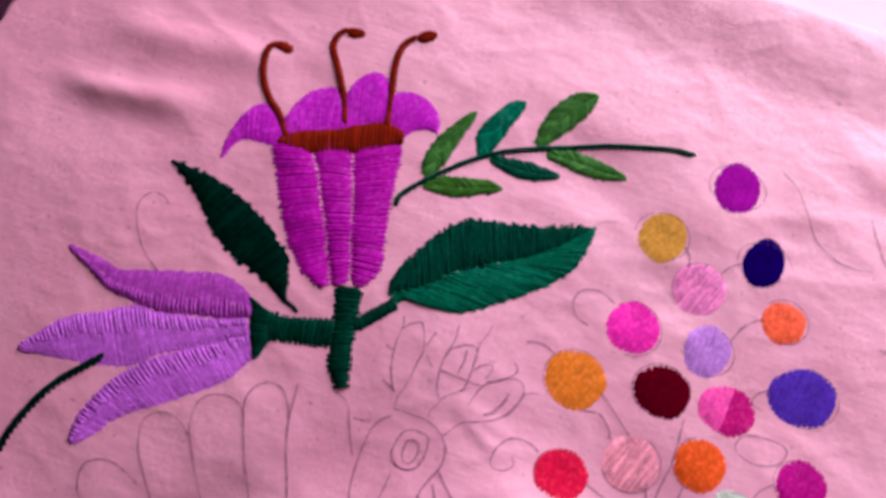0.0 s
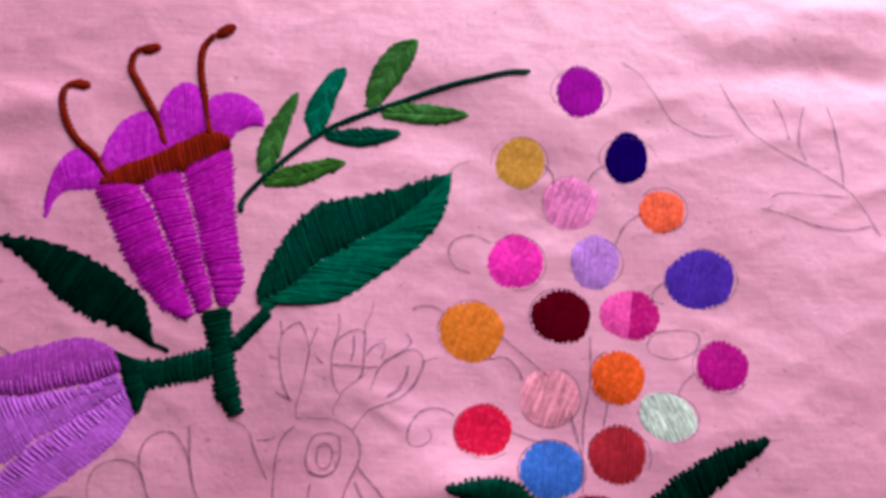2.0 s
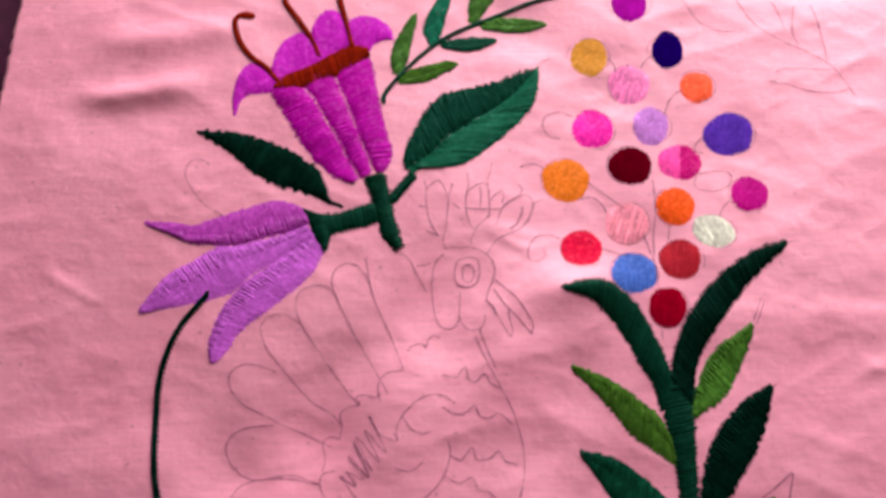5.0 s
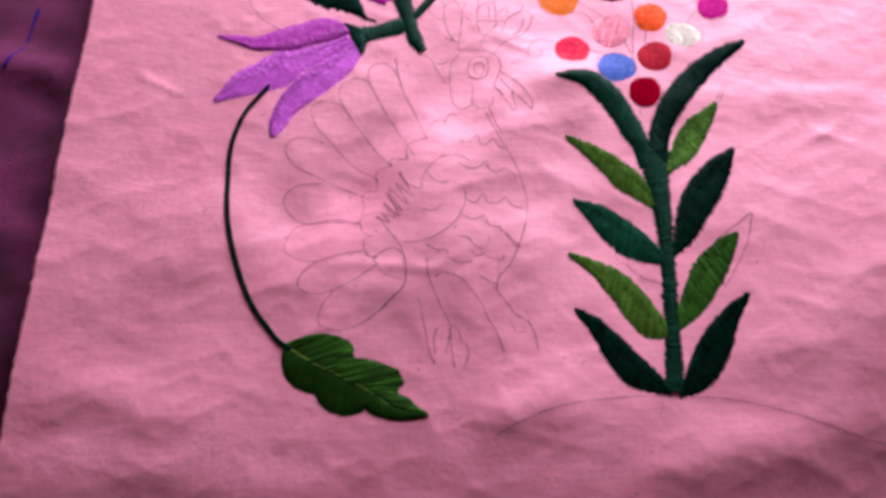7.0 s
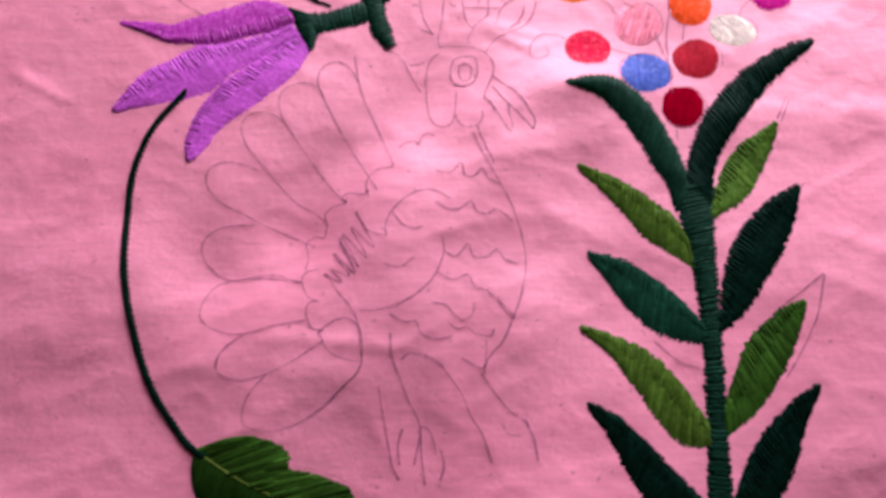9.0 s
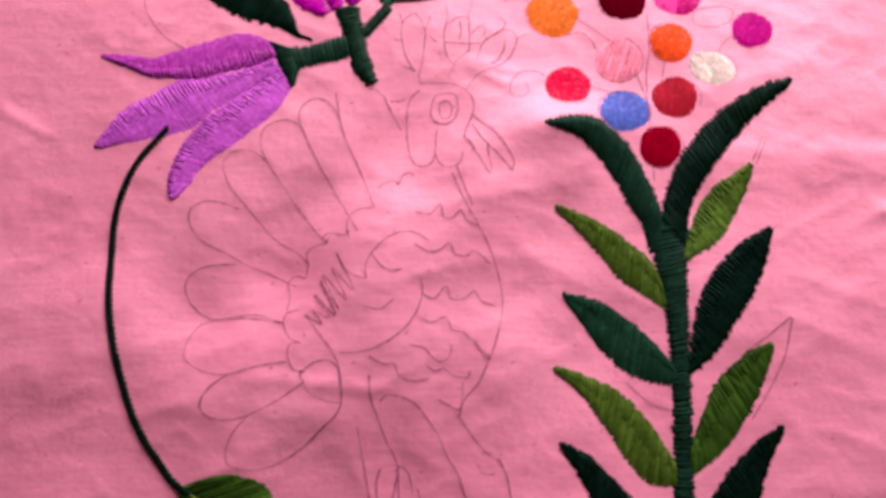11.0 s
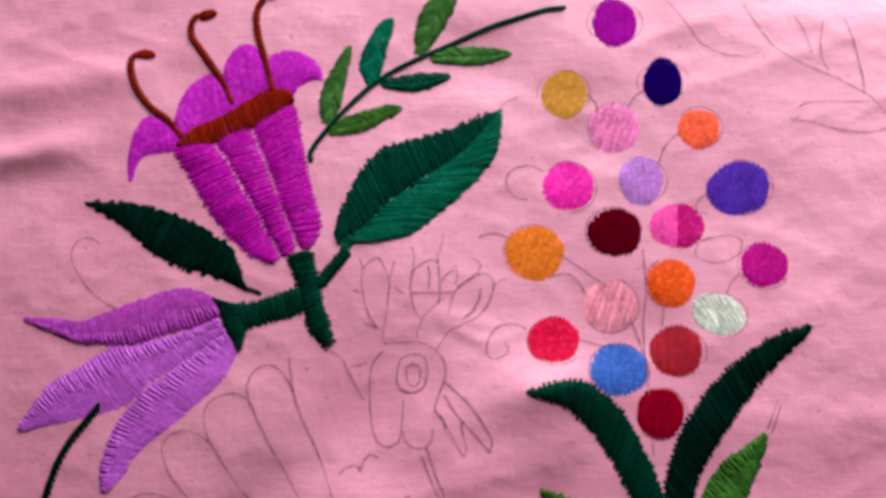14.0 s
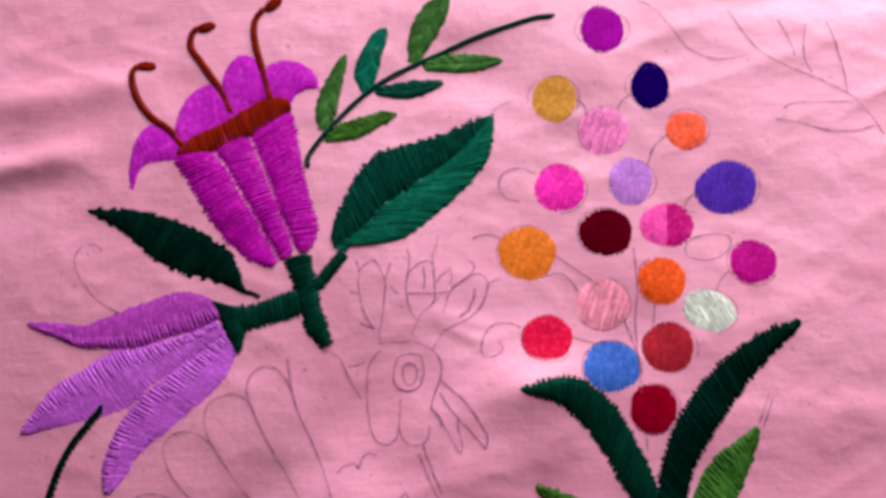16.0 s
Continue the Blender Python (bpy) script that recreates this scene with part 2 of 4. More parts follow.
def solid(name, boxes, material, label, parent=None):
    bm = bmesh.new()
    for b in boxes:
        box(bm, *b)
    ob = link(name, bm, material, parent, "")
    return ob if parent else tagged(ob, label, name.split("_")[0], kind="structure")


X0, X1, Y0, Y1, ZH = ROOM
solid("floor", [(X0, X1, Y0, Y1, FLOOR_Z - 0.1, FLOOR_Z)], BOARDS, "plain brown floor under the purple blanket")
solid("ceiling", [(X0, X1, Y0, Y1, ZH, ZH + 0.1)], WALL, "unseen ceiling, dusty pink to tint the fill light")
solid("wall_west", [(X0 - 0.1, X0, Y0, Y1, FLOOR_Z, ZH)], WALL, "unseen wall, dusty pink to tint the fill light")
solid("wall_east", [(X1, X1 + 0.1, Y0, Y1, FLOOR_Z, ZH)], WALL, "unseen wall, dusty pink to tint the fill light")
solid("wall_south", [(X0, X1, Y0 - 0.1, Y0, FLOOR_Z, ZH)], WALL, "unseen wall, dusty pink to tint the fill light")
solid("wall_north", [(X0, WIN[0], Y1, Y1 + 0.1, FLOOR_Z, ZH), (WIN[1], X1, Y1, Y1 + 0.1, FLOOR_Z, ZH),
                     (WIN[0], WIN[1], Y1, Y1 + 0.1, FLOOR_Z, WIN[2]), (WIN[0], WIN[1], Y1, Y1 + 0.1, WIN[3], ZH)],
      WALL, "unseen wall, pink to tint the fill light, with an open window hole")

# ---------------------------------------------------------------- the cloth and the blanket
rng = np.random.default_rng(7)
LATTICE = rng.random((64, 64))


def lumps(x, y, sx, sy, ox=0.0, oy=0.0):
    """Smooth noise, -1 to 1, with its own stretch in x and y (mm)."""
    u, v = np.asarray(x) / sx + ox + 400.0, np.asarray(y) / sy + oy + 400.0
    i, j = np.floor(u).astype(int), np.floor(v).astype(int)
    a, b = u - i, v - j
    a, b = a * a * a * (a * (6 * a - 15) + 10), b * b * b * (b * (6 * b - 15) + 10)
    g = lambda p, q: LATTICE[p % 64, q % 64]
    return 2 * ((g(i, j) * (1 - a) + g(i + 1, j) * a) * (1 - b) + (g(i, j + 1) * (1 - a) + g(i + 1, j + 1) * a) * b) - 1


# folds: middle x, y, turn in degrees, half length, half width, height (mm), how much wider the near flank is
BROAD_FOLDS = [
    (150, 40, 20, 60, 12, 2.0),
    (2, 160, 3, 64, 38, -2.2, 1.25),
    (-14, 98, 6, 34, 11, 1.3),
    (-66, 62, 38, 62, 20, 4.0, 1.7),
    (-66, 12, 1, 26, 36, 1.1, 0.55),
    (-115, 3, 32, 26, 32, 2.2, 0.6),
    (-18, 62, 78, 62, 28, -2.6),
    (-130, 42, 20, 26, 16, -2.8),
    (-98.1, 75.9, -140.5, 47.0, 13, -2.2),
    (-181.7, 42.6, -7.6, 28.0, 13, 0.7),
    (-38.0, 92.0, 24.0, 26.0, 9, 1.9),
    (30.1, -55.7, 10.1, 65.7, 14, 2.2),
    (-202.6, -31.4, -12.0, 35.0, 10, 1.4),
    (-52.5, -38.9, 20.4, 19.3, 9, 1.8),
    (-176.2, -59.4, -3.4, 65.1, 12, 1.6),
]
NARROW_FOLDS = [
    (-179.5, 171.6, 6.3, 20.0, 5, 2.4),
    (-169.0, 195.5, 8.9, 25.6, 6, 1.8),
    (66.0, 216.2, 0.6, 30.0, 6, -1.5),
    (56.9, 228.5, 0.8, 25.2, 6, 0.9),
    (75.4, 235.3, -1.3, 18.6, 5, 1.3),
    (-186.7, 24.1, -4.2, 17.2, 9, 0.7),
    (62.0, 85.9, -3.0, 44.0, 4.5, 0.8, 2.2),
    (77.9, 65.7, -21.7, 11.4, 1.8, 0.26),
    (73.8, 67.1, 21.5, 7.6, 1.8, 0.22),
    (-200.4, 101.4, -32.4, 10.4, 2, 0.4),
    (-104.8, 17.1, -4.9, 20.5, 2.2, 0.4),
    (-50.0, 114.4, -28.6, 8.8, 2, 0.5),
    (-49.0, 118.1, -18.4, 7.8, 2, 0.45),
    (74.5, 68.8, -23.4, 8.2, 2, 0.25),
]
LEFT_TOP, LEFT_FOOT = (-220.6, 310.0), (-247.6, -71.5)    # the cut edge on the blanket side, mm
RIGHT_TOP, RIGHT_FOOT = (230.0, 310.0), (230.0, -95.3)


def cloth_z(x, y):
    """Height of the cotton over the table plane, mm."""
    x, y = np.asarray(x, float), np.asarray(y, float)
    z = 0.55 * lumps(x + 0.5 * y, y - 0.2 * x, 52, 34)
    z = z - 0.50 * np.abs(lumps(x + 0.35 * y, y - 0.25 * x, 46, 19, 9, 4)) - 0.34 * np.abs(lumps(x - 0.5 * y, y + 0.45 * x, 28, 15, 31, 7))
    z = z - 0.24 * np.abs(lumps(x + 0.6 * y, y - 0.5 * x, 15, 9, 3, 17)) - 0.13 * np.abs(lumps(x - 0.3 * y, y + 0.3 * x, 8, 6, 3, 17)) + 0.55
    for fx, fy, turn, hl, hw, h, *near in BROAD_FOLDS + NARROW_FOLDS:
        c, s = math.cos(radians(turn)), math.sin(radians(turn))
        wob = 0.35 * hw * lumps(x, y, 22, 22, fx, fy)
        u, v = (x - fx) * c + (y - fy) * s, -(x - fx) * s + (y - fy) * c + wob
        if near:
            v = np.where(v < 0, v / near[0], v)
        z = z + h * np.exp(-(u / hl) ** 4) * np.exp(-(v / hw) ** 2)
    z = z - 0.014 * np.maximum(-120.0 - x, 0) - 0.025 * np.maximum(10.0 - y, 0)
    foot = -36.0 + 0.42 * np.clip(x + 14.0, 0, 150)
    drop = np.clip((foot - y) / 45.0, 0, 2.4)
    z = z - (4.6 + 3.0 * np.clip(x / 80.0, 0, 1)) * drop ** 1.4
    brow = np.clip((y - 240.0) / 30.0, 0, 1)
    z = z + 5.0 * brow * brow * (3 - 2 * brow) - 0.62 * np.maximum(y - 271.0 - 1.5 * lumps(x, y, 30, 30), 0)
    return z


def grid_sheet(name, nx, ny, place, material):
    u, v = np.meshgrid(np.linspace(0, 1, nx), np.linspace(0, 1, ny))
    x, y, z = place(u, v)
    me = bpy.data.meshes.new(name)
    idx = np.arange(nx * ny).reshape(ny, nx)
    faces = np.stack([idx[:-1, :-1], idx[:-1, 1:], idx[1:, 1:], idx[1:, :-1]], -1).reshape(-1, 4)
    me.from_pydata((np.stack([x, y, z], -1).reshape(-1, 3) / 1000).tolist(), [], faces.tolist())
    me.polygons.foreach_set("use_smooth", [True] * len(me.polygons))
    me.materials.append(material)
    return new(name, me)


def cotton_place(u, v):
    fray = 0.35 * lumps(u * 900, v * 900, 5, 5)
    lx = LEFT_FOOT[0] + (LEFT_TOP[0] - LEFT_FOOT[0]) * v + fray + 0.8 * lumps(v * 300, v, 40, 9)
    ly = LEFT_FOOT[1] + (LEFT_TOP[1] - LEFT_FOOT[1]) * v
    px = RIGHT_FOOT[0] + (RIGHT_TOP[0] - RIGHT_FOOT[0]) * v
    py = RIGHT_FOOT[1] + (RIGHT_TOP[1] - RIGHT_FOOT[1]) * v
    x, y = lx + (px - lx) * u, ly + (py - ly) * u
    return x, y, cloth_z(x, y)


def blanket_z(x, y):
    """Height of the blanket under and beside the cotton, mm."""
    x, y = np.asarray(x, float), np.asarray(y, float)
    z = -9.0 - 4.0 * np.clip((-120 - x) / 80, 0, 1) - 30 * np.clip((y - 235) / 70, 0, 1) - 24 * np.clip((-10 - y) / 70, 0, 1) ** 1.5
    out = np.clip((-238 - x) / 10, 0, 1)
    z = z + out * (1.8 * lumps(x, y, 40, 22, 5, 5) - 1.6 * np.abs(lumps(x + y, y, 25, 16))) + 5.0 * out * np.exp(-((y - 114 + 0.3 * (x + 250)) / 8.0) ** 2) + 3.0 * out * np.exp(-((y - 40) / 9.0) ** 2)
    return z


def blanket_place(u, v):
    x, y = -620 + 1240 * u, -560 + 1120 * v
    return x, y, blanket_z(x, y)


blanket = grid_sheet("blanket", 260, 240, blanket_place, PLUSH)
tagged(blanket, "dark purple plush blanket with soft folds under the cloth", "blanket")
pad = blanket.modifiers.new("thickness", "SOLIDIFY")
pad.thickness, pad.offset = 0.008, -1
cloth = grid_sheet("cotton_cloth", 420, 350, cotton_place, PINK)
tagged(cloth, "wrinkled pink cotton cloth spread on a purple blanket", "cloth")
hem = cloth.modifiers.new("thickness", "SOLIDIFY")
hem.thickness, hem.offset = 0.0005, -1


# ---------------------------------------------------------------- stitches
def smooth_line(points, n):
    """n points at even steps along a smooth curve through the given ones (mm)."""
    p = np.array(points, float)
    if len(p) == 2:
        return p[0] + (p[1] - p[0]) * np.linspace(0, 1, n)[:, None]
    p = np.vstack([2 * p[0] - p[1], p, 2 * p[-1] - p[-2]])
    t = np.linspace(0, 1, 24, endpoint=False)[:, None]
    runs = []
    for a, b, c, d in zip(p[:-3], p[1:-2], p[2:-1], p[3:]):
        runs.append(0.5 * (2 * b + (c - a) * t + (2 * a - 5 * b + 4 * c - d) * t ** 2 + (3 * b - 3 * c + d - a) * t ** 3))
    q = np.vstack(runs + [p[-2:-1]])
    s = np.r_[0, np.cumsum(np.hypot(*np.diff(q, axis=0).T))]
    g = np.linspace(0, s[-1], n)
    return np.stack([np.interp(g, s, q[:, 0]), np.interp(g, s, q[:, 1])], 1)


def length(q):
    return float(np.hypot(*np.diff(q, axis=0).T).sum())


class Stitching:
    """Collects thread strands (mm) round a middle and links them as one mesh."""

    def __init__(self, middle):
        self.mid, self.v, self.f, self.uv = middle, [], [], []

    def sheet(self, rows, heights):
        """A padding sheet through rows of points, so that no cloth shows between strands."""
        k, n = len(self.v), len(rows[0])
        for row, hs in zip(rows, heights):
            z = cloth_z(row[:, 0], row[:, 1]) + hs
            self.v += np.c_[row, z].tolist()
        for i in range(len(rows) - 1):
            for j in range(n - 1):
                self.f.append((k + i * n + j, k + i * n + j + 1, k + (i + 1) * n + j + 1, k + (i + 1) * n + j))
                self.uv += [(j, i), (j + 1, i), (j + 1, i + 1), (j, i + 1)]

    def strand(self, line, wide, crown, lift=0.0, ends=0.10, plump=0.22):
        """One thread along a line: a low rounded ridge whose ends dive into the cloth."""
        k, n = len(self.v), len(line)
        d = np.gradient(line, axis=0)
        d /= np.maximum(np.hypot(d[:, 0], d[:, 1]), 1e-9)[:, None]
        side = np.c_[-d[:, 1], d[:, 0]] * wide / 2
        s = np.linspace(-1, 1, n)
        arch = 1 - np.abs(s) ** 3.2
        base = cloth_z(line[:, 0], line[:, 1]) + lift * np.clip(arch * 3, 0, 1) + crown * arch - ends * (1 - arch)
        thick = wide * plump
        for off, up in ((side, -0.15), (side * 0.55, 0.72), (-side * 0.55, 0.72), (-side, -0.15)):
            self.v += np.c_[line + off, base + up * thick].tolist()
        run = np.r_[0, np.cumsum(np.hypot(*np.diff(line, axis=0).T))]
        seed = rng.random() * 50
        for r in range(3):
            for j in range(n - 1):
                a = k + r * n + j
                self.f.append((a, a + n, a + n + 1, a + 1))
                self.uv += [(run[j] + seed, r / 3 + seed), (run[j] + seed, (r + 1) / 3 + seed), (run[j + 1] + seed, (r + 1) / 3 + seed), (run[j + 1] + seed, r / 3 + seed)]

    def link(self, name, material, parent=None, label=""):
        me = bpy.data.meshes.new(name)
        mid = np.array([self.mid[0], self.mid[1], 0.0])
        me.from_pydata(((np.array(self.v) - mid) / 1000).tolist(), [], self.f)
        me.uv_layers.new(name="thread").data.foreach_set("uv", np.array(self.uv, float).ravel())
        me.polygons.foreach_set("use_smooth", [True] * len(me.polygons))
        me.materials.append(material)
        ob = new(name, me)
        if parent:
            ob.parent = parent
        else:
            ob.location = (self.mid[0] / 1000, self.mid[1] / 1000, 0)
        if label:
            tagged(ob, label)
        return ob


def satin(name, material, edge_a, edge_b, parent=None, middle=None, pitch=0.62, crown=0.5, slant=0.0, ragged=0.4, label="", joined=False, lay="plain", bundle=1, over=0.15):
    """Satin stitch between two edges: strands laid side by side from one to the other."""
    mid = middle or (0, 0)
    a, b = smooth_line(edge_a, 300), smooth_line(edge_b, 300)
    st = Stitching(mid)
    cross = np.linspace(0.03, 0.97, 9)
    rows = [a[k] + (b[k] - a[k]) * cross[:, None] for k in range(0, 300, 9)]
    pad_h = np.array([crown * 0.8 * (1 - abs(2 * c - 1) ** 2.6) - 0.02 for c in cross])
    st.sheet(rows, [pad_h * min(1.0, float(np.hypot(*(r[-1] - r[0]))) / 2.5) for r in rows])
    body = st.link(name, material, parent, label) if not joined else None
    if body:
        st = Stitching(mid)
    n = max(4, int(max(length(a), length(b)) / pitch))
    uneven = rng.uniform(-0.4, 0.6, n // bundle + 1)
    wobble = 0.05 if lay.startswith("ridge") else 0.12
    for k in range(n):
        s = np.clip((k + 0.5 + 0.2 * rng.normal()) / n, 0, 1)
        i, j = int(np.clip(s * 299, 0, 299)), int(np.clip((s + slant) * 299, 0, 299))
        p, q = a[i], b[j]
        d = q - p
        reach = float(np.hypot(*d))
        if reach < 0.5:
            continue
        d /= reach
        saw = (0.55 if k % 2 else -0.35) if bundle == 1 else uneven[k // bundle]     # strands reach past their neighbours
        ta, tb = saw + 0.22 * rng.normal(size=2) + over
        p, q = p - d * ragged * ta, q + d * ragged * tb
        low = min(1.0, reach / 3.0)
        runs = [(p, q)]
        if lay == "dashes" and reach > 4:
            m, o = 0.35 + 0.5 * rng.random(), 0.15 + 0.5 * rng.random()
            if rng.random() < 0.4:
                runs.append((p, p + (q - p) * m) if rng.random() < 0.5 else (p + (q - p) * o, q))
        elif lay in ("ridge_a", "ridge_b") and reach > 2.5 and (k % 2 or rng.random() < 0.15):
            m, o = 0.03 + 0.10 * rng.random(), 0.38 + 0.16 * rng.random()
            runs.append((p + (q - p) * m, p + (q - p) * o) if lay == "ridge_a" else (q - (q - p) * m, q - (q - p) * o))
        elif lay == "fishbone":
            ahead = int(np.clip((s + 0.16) * 299, 0, 299))
            m = (a[ahead] + b[ahead]) / 2
            runs = [(p, m + (m - p) * 0.12)] if k % 2 else [(q, m + (m - q) * 0.12)]
        for c, (g, h) in enumerate(runs):
            bend = np.array([-d[1], d[0]]) * 0.10 * rng.normal()
            m = 6 if reach < 5 else 8
            w = np.linspace(0, 1, m)[:, None]
            thick = pitch * (1.15 + 0.35 * rng.random()) * (1.35 if lay == "fishbone" else 1.35 if lay.startswith("ridge") and c == 0 else 1.0)
            st.strand(g + (h - g) * w + bend * np.sin(math.pi * w), thick, crown * low * (1 + wobble * (rng.random() - 0.5)) + (0.14 if lay.startswith("ridge") else 0.05) * c, ends=0.06 if c == 0 else -0.5 * crown,
                      plump=0.06 if lay.startswith("ridge") and c == 0 else 0.21)
    if joined:
        return st.link(name, material, parent, label)
    tagged(st.link("stitches", material, body), kind="stuff")
    return body


def cord(name, material, points, parent=None, middle=None, wide=1.3, label=""):
    """Stem stitch: short slanting stitches that overlap along a line."""
    q = smooth_line(points, 600)
    total = length(q)
    st = Stitching(middle or (0, 0))
    step = 1.7
    n = int(total / step)
    for k in range(n):
        s0, s1 = max(0, (k - 0.45) / n), min(1, (k + 1.6) / n)
        line = q[np.clip(np.linspace(s0, s1, 6) * 599, 0, 599).astype(int)].astype(float)
        d = line[-1] - line[0]
        d /= max(np.hypot(*d), 1e-6)
        side = np.array([-d[1], d[0]]) * wide * 0.33
        line = line + side * np.linspace(-1, 1, 6)[:, None]
        st.strand(line, wide * 0.72, 0.32 * wide, ends=0.05)
    return st.link(name, material, parent, label)


def disc(name, material, x, y, ra, rb, turn, lay, label, group="", halves=None, dashes=0.1):
    """A padded round motif of parallel strands; lay is the strands' direction in degrees."""
    st_all = []
    c, s = math.cos(radians(turn)), math.sin(radians(turn))
    t = np.linspace(0, 2 * math.pi, 240, endpoint=False)
    wob = 1 + 0.02 * np.sin(3 * t + x) + 0.015 * np.sin(5 * t + y)
    rim = np.c_[x + (ra * np.cos(t) * c - rb * np.sin(t) * s) * wob, y + (ra * np.cos(t) * s + rb * np.sin(t) * c) * wob]
    lc, ls = math.cos(radians(lay)), math.sin(radians(lay))
    along, over = rim @ np.array([lc, ls]), rim @ np.array([-ls, lc])
    lo, hi = over.min() + 0.15, over.max() - 0.15
    st = Stitching((x, y))
    rings = np.linspace(0.02, 0.93, 8)
    closed = np.vstack([rim, rim[:1]])[::6]
    st.sheet([np.array([x, y]) + (closed - [x, y]) * r for r in rings], [np.full(len(closed), 0.20 * (1 - r ** 3) - 0.02) for r in rings])
    ob = tagged(st.link(name, material), label, "embroidery", group)
    st = Stitching((x, y))
    pitch = 0.46
    n = int((hi - lo) / pitch)
    cut = (lo + hi) / 2
    other = Stitching((x, y))
    for k in range(n):
        o = lo + (hi - lo) * (k + 0.5) / n + 0.06 * rng.normal()
        near = np.sign(over - o)
        hits = np.where(near != np.roll(near, -1))[0]
        if len(hits) < 2:
            continue
        p, q = sorted((along[hits[0]], along[hits[-1]]))
        ta, tb = (0.6 if k % 3 else -0.45) + 0.25 * rng.normal(size=2)
        p, q = p - 0.46 * ta, q + 0.46 * tb
        rise = 0.30 * max(0.25, 1 - ((o - cut) / (hi - lo) * 2) ** 4)
        runs = [(p, q, rise, 0.06)]
        if q - p > 5 and (k % 3 == 0 or rng.random() < dashes):
            m = p + (q - p) * (0.15 + 0.4 * rng.random())
            runs.append((m, min(q, m + (q - p) * 0.45), rise + 0.05, -0.9 * rise))
        for g, h, up, ends in runs:
            w = np.linspace(g, h, 7)
            line = np.c_[w * lc - o * ls, w * ls + o * lc] + 0.08 * rng.normal() * np.sin(np.linspace(0, math.pi, 7))[:, None]
            (other if halves and o < cut else st).strand(line, pitch * (1.2 + 0.4 * rng.random()), up * (0.92 + 0.16 * rng.random()), ends=ends)
    tagged(st.link("stitches", material, ob), kind="stuff")
    if halves:
        tagged(other.link("stitches", halves[0], ob, halves[1]), kind="stuff")
    return ob


def pencil(name, lines, label, wide=0.68, height=cloth_z, material=None):
    """Pencil strokes: narrow ribbons that hug the cloth."""
    mid = np.mean([p for l in lines for p in l], axis=0)
    top = new(name)
    top.location = (mid[0] / 1000, mid[1] / 1000, float(height(*mid)) / 1000)
    tagged(top, label, "drawing", "pencil lines on the cloth")
    for pts in lines:
        rough = smooth_line(pts, 60)
        q = smooth_line(pts, max(8, int(length(rough) / 0.8)))
        d = np.gradient(q, axis=0)
        d /= np.maximum(np.hypot(d[:, 0], d[:, 1]), 1e-9)[:, None]
        press = wide * (0.8 + 0.35 * lumps(q[:, 0], q[:, 1], 7, 7, 2, 8))[:, None] / 2
        side = np.c_[-d[:, 1], d[:, 0]] * press
        verts = []
        for e, up in ((q + side, 0.20), (q, 0.24), (q - side, 0.20)):
            verts += np.c_[e, height(e[:, 0], e[:, 1]) + up].tolist()
        n = len(q)
        faces = [(r * n + j, r * n + j + 1, (r + 1) * n + j + 1, (r + 1) * n + j) for r in range(2) for j in range(n - 1)]
        me = bpy.data.meshes.new("pencil_stroke")
        me.from_pydata(((np.array(verts) - [mid[0], mid[1], float(height(*mid))]) / 1000).tolist(), [], faces)
        me.polygons.foreach_set("use_smooth", [True] * len(me.polygons))
        me.materials.append(material or PENCIL)
        new("pencil_stroke", me).parent = top
    return top


def motif(name, middle, label, category="embroidery", group=""):
    top = new(name)
    top.location = (middle[0] / 1000, middle[1] / 1000, 0)
    return tagged(top, label, category, group)


# ---------------------------------------------------------------- pencil lines
pencil("pencil_loops", [
    [(-92.1, 62.8), (-95.5, 68.9), (-99.9, 76.7), (-104.3, 84.7), (-108.7, 93.8), (-111, 99.9), (-110.3, 104.5), (-107.2, 107.1), (-103.4, 106.9), (-100.3, 104), (-98.1, 99.7)],
    [(-99.5, 109.3), (-98.1, 99.7), (-96, 92.9), (-92.4, 84.7), (-89, 76.3), (-87, 70.3)],
    [(-101.4, 59.5), (-105.2, 63.5), (-111.2, 71.6), (-117, 80.2), (-121.2, 86.8), (-123, 92), (-122.3, 97), (-118.6, 99.4), (-114, 99.8), (-110.2, 97.3), (-108.7, 93.8)],
    [(-107.4, 53.3), (-111.1, 57.1), (-117.1, 60.8), (-122.2, 66.2), (-128.1, 73.3), (-132.6, 79.2), (-134.7, 85.2), (-132.8, 88.9), (-128.3, 90.3), (-124.5, 89), (-121.5, 86.9)]], "long looped grey pencil outlines fanned on pink cotton")
pencil("pencil_loops", [
    [(-111, 46.4), (-118.5, 50.3), (-126.6, 53.8), (-133.1, 57.4), (-138.9, 60.3), (-143.1, 64.4), (-144.6, 69.2), (-142.9, 72.3), (-138.5, 73.8), (-133.3, 72.7), (-129.1, 71)],
    [(-129.5, 53.8), (-137.4, 53.4), (-142.5, 51.3), (-144.9, 47.5), (-143.7, 42.9), (-140.1, 39), (-134.9, 36.8), (-123.9, 38), (-114.3, 35.2)],
    [(-134.9, 36.8), (-125.3, 37), (-114.3, 35.2)],
    [(-134.9, 36.8), (-139.9, 35), (-143, 30.4), (-143.6, 25.8), (-140.6, 22.7), (-135.5, 20.6), (-129.1, 20.4), (-120.5, 22.5), (-112.7, 23.5)],
    [(-129.8, 20.4), (-134.7, 17), (-137.3, 13.5), (-137.3, 9.9), (-133.7, 7.6), (-128.8, 7.2), (-123.2, 8.5), (-116.3, 11.7), (-110, 15.6), (-107.1, 17.5)]], "long looped grey pencil outlines fanned on pink cotton")
